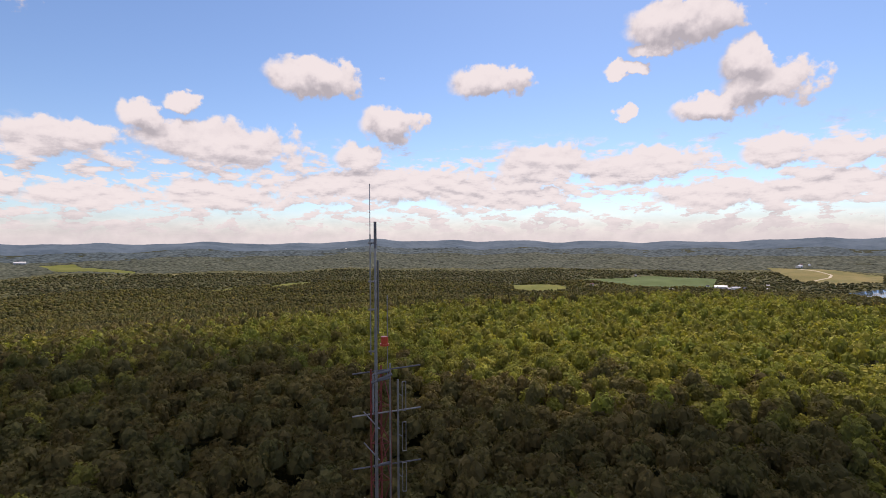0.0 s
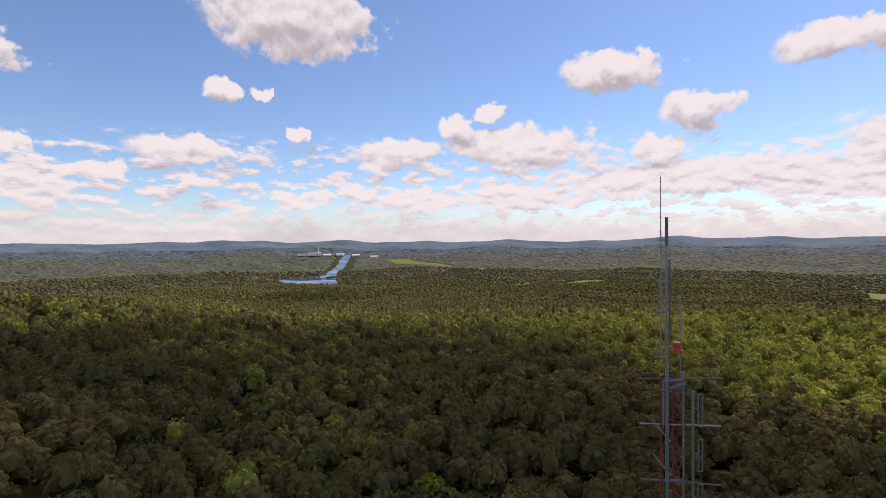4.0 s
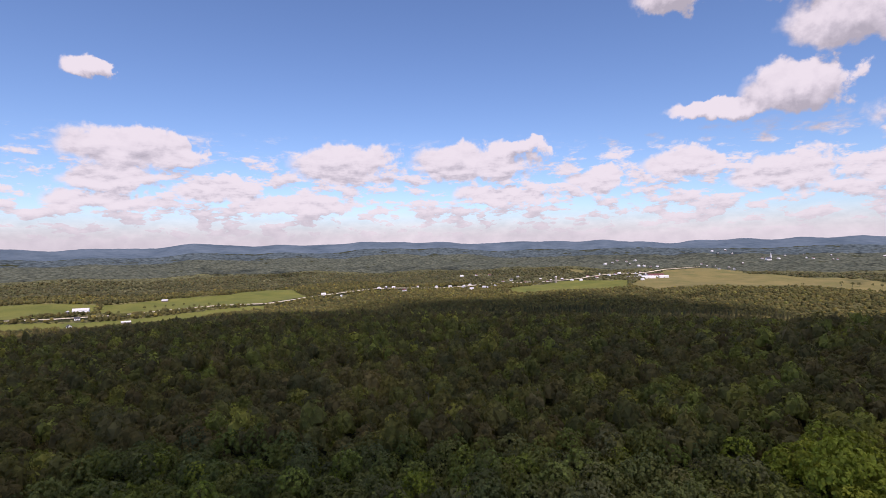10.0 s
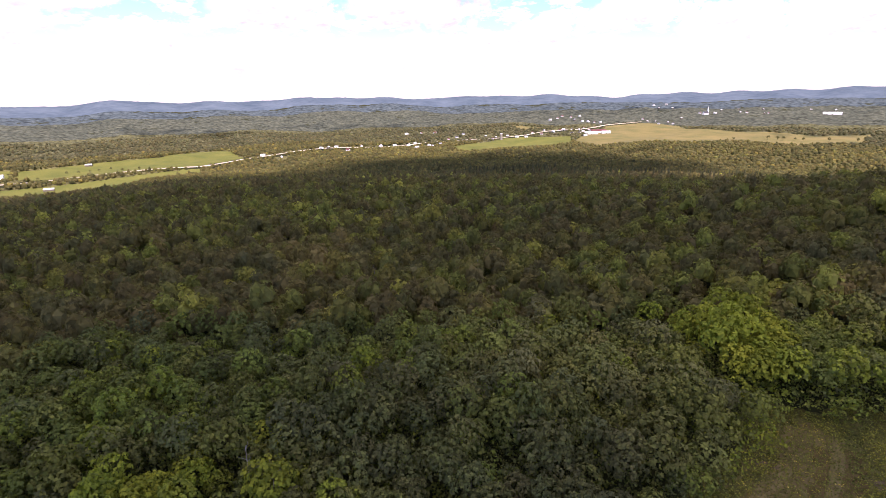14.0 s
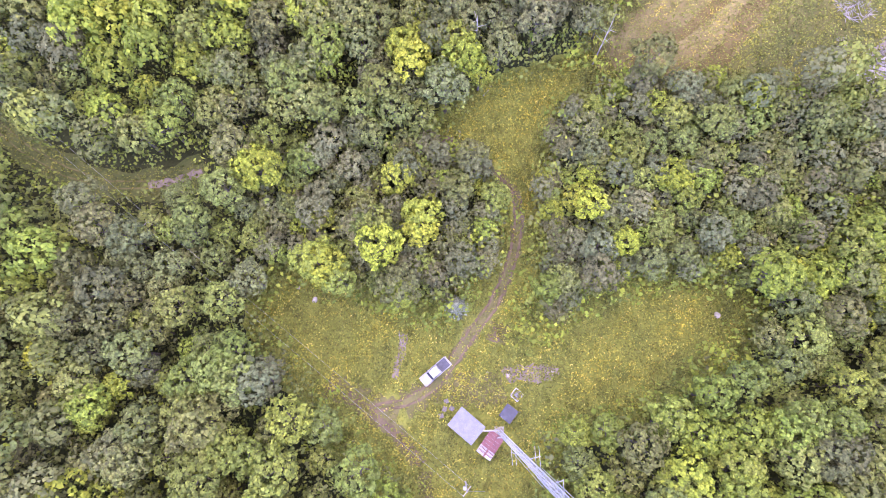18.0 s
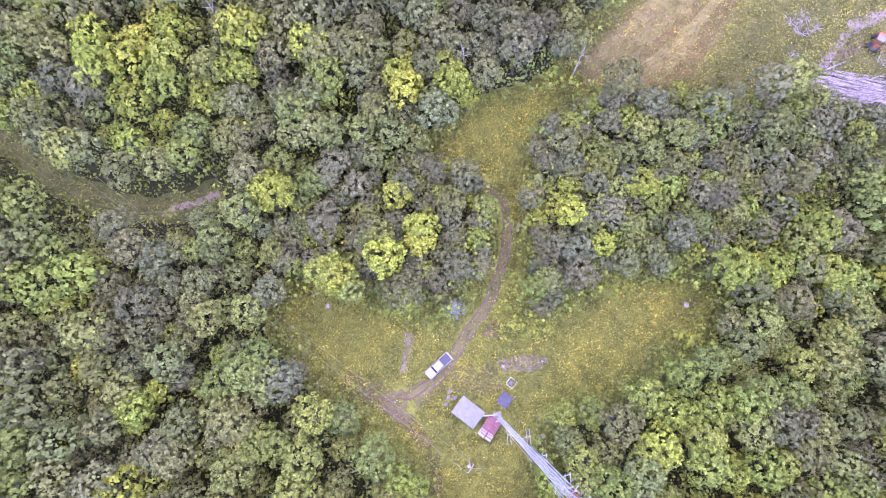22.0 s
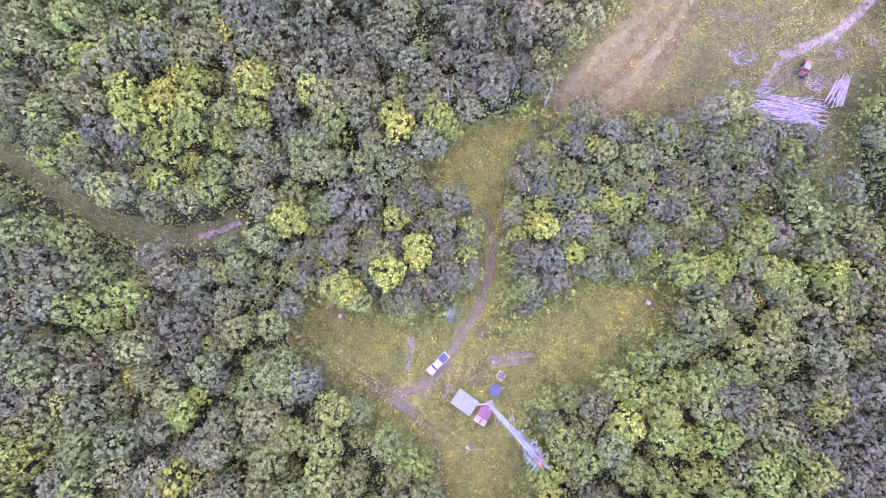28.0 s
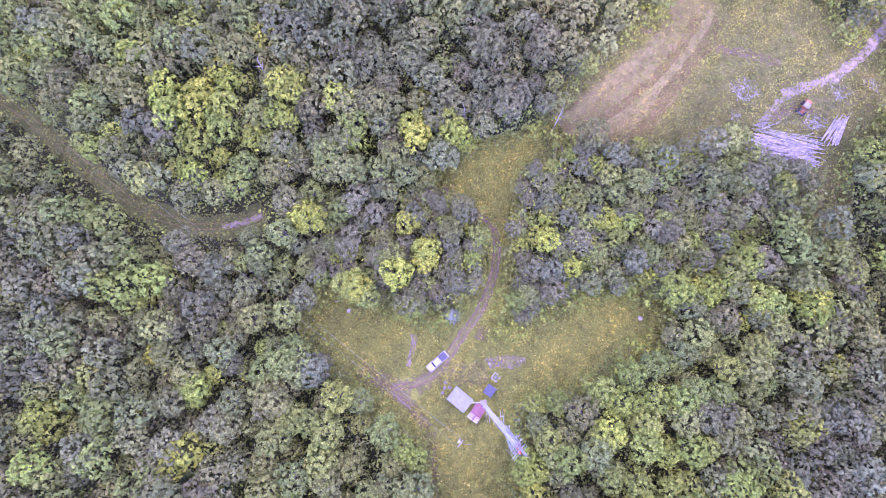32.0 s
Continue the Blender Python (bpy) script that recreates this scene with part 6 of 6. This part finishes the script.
def blue_spruce():
    t = thing("blue_spruce", 1.8, 11.9, 0, "small blue-grey spruce at the edge of the clearing", "tree")
    part("trunk", made(((0, 0, 0), (0, 0, 5.4), 0.12, 7, 0.02)), M_BARK, t)
    f = []
    for k in range(900):
        up = rng.random() ** 0.8
        a, d = rng.uniform(0, 6.28), (1 - up) * 2.3 * rng.uniform(0.5, 1.05) + 0.05
        at = np.array([math.cos(a) * d, math.sin(a) * d, 0.4 + up * 5.2])
        u = np.array([math.cos(a), math.sin(a), -0.35]) * 0.28
        v = np.array([-math.sin(a), math.cos(a), 0]) * 0.13
        f.append([at - u * 0.6, at - v, at + u, at + v])
    ob = new("crown", soup("crown", np.array(f), 4, M_SPRUCE))
    ob.parent, ob.color = t, (0.7, 0.7, 0.7, 1)


blue_spruce()


def snag(x, y, tall, turn):
    """A bare dead tree."""
    t = thing("dead_tree", x, y, turn, "bare grey dead tree standing in the woods", "tree", "dead trees", 0.0)
    part("trunk", made(((0, 0, 0), (0.3, 0.1, tall), 0.16, 7, 0.05)), M_LOG, t)
    for k in range(7):
        z, a = tall * (0.5 + 0.07 * k), k * 2.2
        part("limb", made(((0.2, 0.05, z), (0.2 + math.cos(a) * 1.6, math.sin(a) * 1.6, z + 1.1), 0.05, 5, 0.02)), M_LOG, t)


for _x, _y, _h, _a in ((-32, 173, 15, 10), (-20, 168, 14, 80), (-41, 180, 15, 140), (-112, 478, 17, 20), (-43, 71, 13, 60), (6, 58.5, 13, 200), (-36, 66, 14, 90), (28, 57, 12, 30), (-2, 182, 15, 50)):
    snag(_x, _y, _h, _a)

# ---------------------------------------------------------------- villages


def house_model(name, long, wide, tall, wall, roof, label, x, y, turn):
    t = thing(name, x, y, turn, label, "house", "village houses", 2.0)
    rise = wide * 0.42
    bm = bmesh.new()
    prism(bm, [(-wide / 2, 0), (wide / 2, 0), (wide / 2, tall), (0, tall + rise), (-wide / 2, tall)], -long / 2, long / 2)
    part("wall", bm, wall, t)
    bm = bmesh.new()
    e, k = wide / 2 + 0.6, tall - 0.5
    prism(bm, [(-e, k), (0, tall + rise + 0.05), (e, k), (e, k + 0.35), (0, tall + rise + 0.45), (-e, k + 0.35)], -long / 2 - 0.5, long / 2 + 0.5)
    r = part("roof", bm, roof, t)
    part("chimney", made((long * 0.2, long * 0.2 + 0.9, -0.4, 0.5, tall + rise - 0.8, tall + rise + 1.6)), M_STONE, r, "pale chimney")
    for s in (-1, 1):
        y0, y1 = sorted((s * wide / 2, s * (wide / 2 + 0.08)))
        for x0 in (-long * 0.36, -long * 0.08, long * 0.22):
            part("window", made((x0, x0 + long * 0.1, y0, y1, tall * 0.4, tall * 0.75)), M_GLASS, t, "dark window")
        part("door", made((long * 0.05, long * 0.05 + 1.1, y0, y1, 0.1, 2.2)), M_PLANK, t, "wooden door")
    return t


M_PALEROOF = mottled("pale metal roofing", (0.50, 0.50, 0.51), (0.66, 0.66, 0.67), 1.2, 0.4, 0.1, 0.004)
HOMES = [house_model("house", 15, 10, 6.0, M_WHITE, M_SLATE, "white village house with a dark roof", -1426, 1408, 40),
         house_model("house", 18, 11, 5.0, M_WHITE, M_PALEROOF, "white village house with a pale metal roof", -904, 2119, 20),
         house_model("house", 14, 9, 6.5, M_PLANK, M_PALEROOF, "grey village house with a pale metal roof", -675, 2292, 70),
         house_model("house", 16, 10, 5.5, M_WHITE, M_REDTIN, "white village house with a red roof", -584, 2276, -20)]


def settle():
    r = random.Random(5)
    for x, y in HOME_SPOTS:
        copy_thing(r.choice(HOMES), pose(x, y, float(height(x, y)) + 2.0, 0, 0, r.choice((20, 35, 50, -30, 70, 110))) @ Matrix.Scale(r.uniform(0.75, 1.1), 4))


settle()


def barn(x, y, turn, long, wide, tall, wall, roof, label):
    t = thing("barn", x, y, turn, label, "barn", "farm buildings", 2.0)
    bm = bmesh.new()
    prism(bm, [(-wide / 2, 0), (wide / 2, 0), (wide / 2, tall), (0, tall + wide * 0.3), (-wide / 2, tall)], -long / 2, long / 2)
    part("wall", bm, wall, t)
    bm = bmesh.new()
    e = wide / 2 + 0.5
    prism(bm, [(-e, tall - 0.3), (0, tall + wide * 0.3), (e, tall - 0.3), (e, tall + 0.2), (0, tall + wide * 0.3 + 0.5), (-e, tall + 0.2)], -long / 2 - 0.6, long / 2 + 0.6)
    part("roof", bm, roof, t)
    for s in (-1, 1):
        y0, y1 = sorted((s * wide / 2, s * (wide / 2 + 0.1)))
        part("door", made((-2.5, 2.5, y0, y1, 0, 4)), M_PLANK, t, "tall sliding door")


barn(-1554, 1551, 35, 48, 20, 9, M_WHITE, M_PALEROOF, "long white barn with a pale metal roof")
barn(-1271, 1430, 35, 26, 11, 5, M_PLANK, M_PALEROOF, "low field barn with a pale metal roof")
barn(-1462, 1850, 20, 22, 12, 5, M_PLANK, M_PALEROOF, "grey field barn with a pale roof")
barn(664, 3087, 10, 90, 30, 9, M_WHITE, M_REDTIN, "very long white barn with a red roof")
barn(600, 2960, 5, 70, 22, 8, M_WHITE, M_PALEROOF, "long white barn with a pale metal roof")
barn(690, 3010, 5, 50, 20, 8, M_WHITE, M_PALEROOF, "long white barn with a pale metal roof")
barn(1999, 3212, -30, 90, 24, 8, M_WHITE, M_PALEROOF, "distant long white barn")
barn(520, -2500, 15, 50, 18, 8, M_WHITE, M_PALEROOF, "long white barn with a pale metal roof")
barn(470, -2510, 60, 36, 16, 7, M_WHITE, M_PALEROOF, "white barn with a pale metal roof")
barn(340, -3560, 80, 60, 20, 8, M_WHITE, M_PALEROOF, "long white barn beside a gravel lane")


def silo(x, y):
    t = thing("silo", x, y, 0, "tall pale concrete silo with a domed top", "silo", lift=2.0)
    part("shaft", made(((0, 0, 0), (0, 0, 30), 6.5, 18)), M_STONE, t)
    bm = bmesh.new()
    bmesh.ops.create_uvsphere(bm, u_segments=18, v_segments=8, radius=6.7, matrix=Matrix.Translation((0, 0, 30)) @ Matrix.Diagonal((1, 1, 0.6, 1)))
    part("dome", bm, M_PALEROOF, t, "pale metal dome")
    part("ladder", made((-6.9, -6.5, -0.5, 0.5, 1, 30)), M_STEEL, t, "steel ladder cage")


silo(105, 2803)


def church(x, y):
    t = thing("church", x, y, 30, "white village church with a pointed steeple", "church", lift=2.0)
    bm = bmesh.new()
    prism(bm, [(-9, 0), (9, 0), (9, 11), (0, 20), (-9, 11)], -20, 20)
    part("nave", bm, M_WHITE, t)
    bm = bmesh.new()
    prism(bm, [(-10, 10), (0, 20), (10, 10), (10, 10.8), (0, 20.9), (-10, 10.8)], -20.5, 20.5)
    part("roof", bm, M_SLATE, t, "grey roof")
    part("bell_tower", made((18, 26, -4, 4, 0, 30, 0.2)), M_WHITE, t)
    part("steeple", made(((22, 0, 30), (22, 0, 50), 5.2, 8, 0.1)), M_PALEROOF, t, "pale metal steeple")
    for s in (-1, 1):
        for k in range(4):
            y0, y1 = sorted((s * 9, s * 9.15))
            part("window", made((-15 + k * 8, -13 + k * 8, y0, y1, 4, 9)), M_GLASS, t, "tall dark window")


church(1450, 3593)


def plant_works():
    t = thing("factory", 4060, -330, 10, "pale factory buildings with a tall chimney by the river", "factory", lift=4.0)
    for x, y, l, w, h in ((0, 0, 60, 90, 22), (-10, -90, 40, 60, 12), (20, 90, 40, 60, 15)):
        part("hall", made((x - l / 2, x + l / 2, y - w / 2, y + w / 2, 0, h, 0.5)), M_WHITE, t, "pale hall")
    part("chimney", made(((0, -30, 0), (0, -30, 75), 4.5, 14, 3.0)), M_WHITE, t, "tall pale chimney")
    for y in (-420, -520, -640, -780):
        barn(4030 + (y % 3) * 8, y, 85, 60, 22, 9, M_WHITE, M_PALEROOF, "distant pale works building")


plant_works()


def field_trees():
    models = tree_models("tree", 3, 14, 16, 3.9, 4.2, 0.75, 7.0, M_LEAF, rng)
    for x, y in ((1143, 2493), (1283, 2474), (1319, 2462), (1340, 2455), (1389, 2451), (1412, 2431), (1480, 2366), (1561, 2312), (-1424, 1693), (-1389, 1704), (-1374, 1740), (-1347, 1748), (-1328, 1783), (-1408, 1553), (-1431, 1523), (-1024, 1830), (-1008, 1885), (-1240, 1720), (-1200, 1752)):
        big = 1.6 if x > 0 else 1.1
        plant("field_tree", models[rng.integers(3)], x, y, big * rng.uniform(0.8, 1.2), rng.uniform(0, 6), "dark green tree standing at a field's edge", "field trees", 0.1, sink=-1.5)


field_trees()
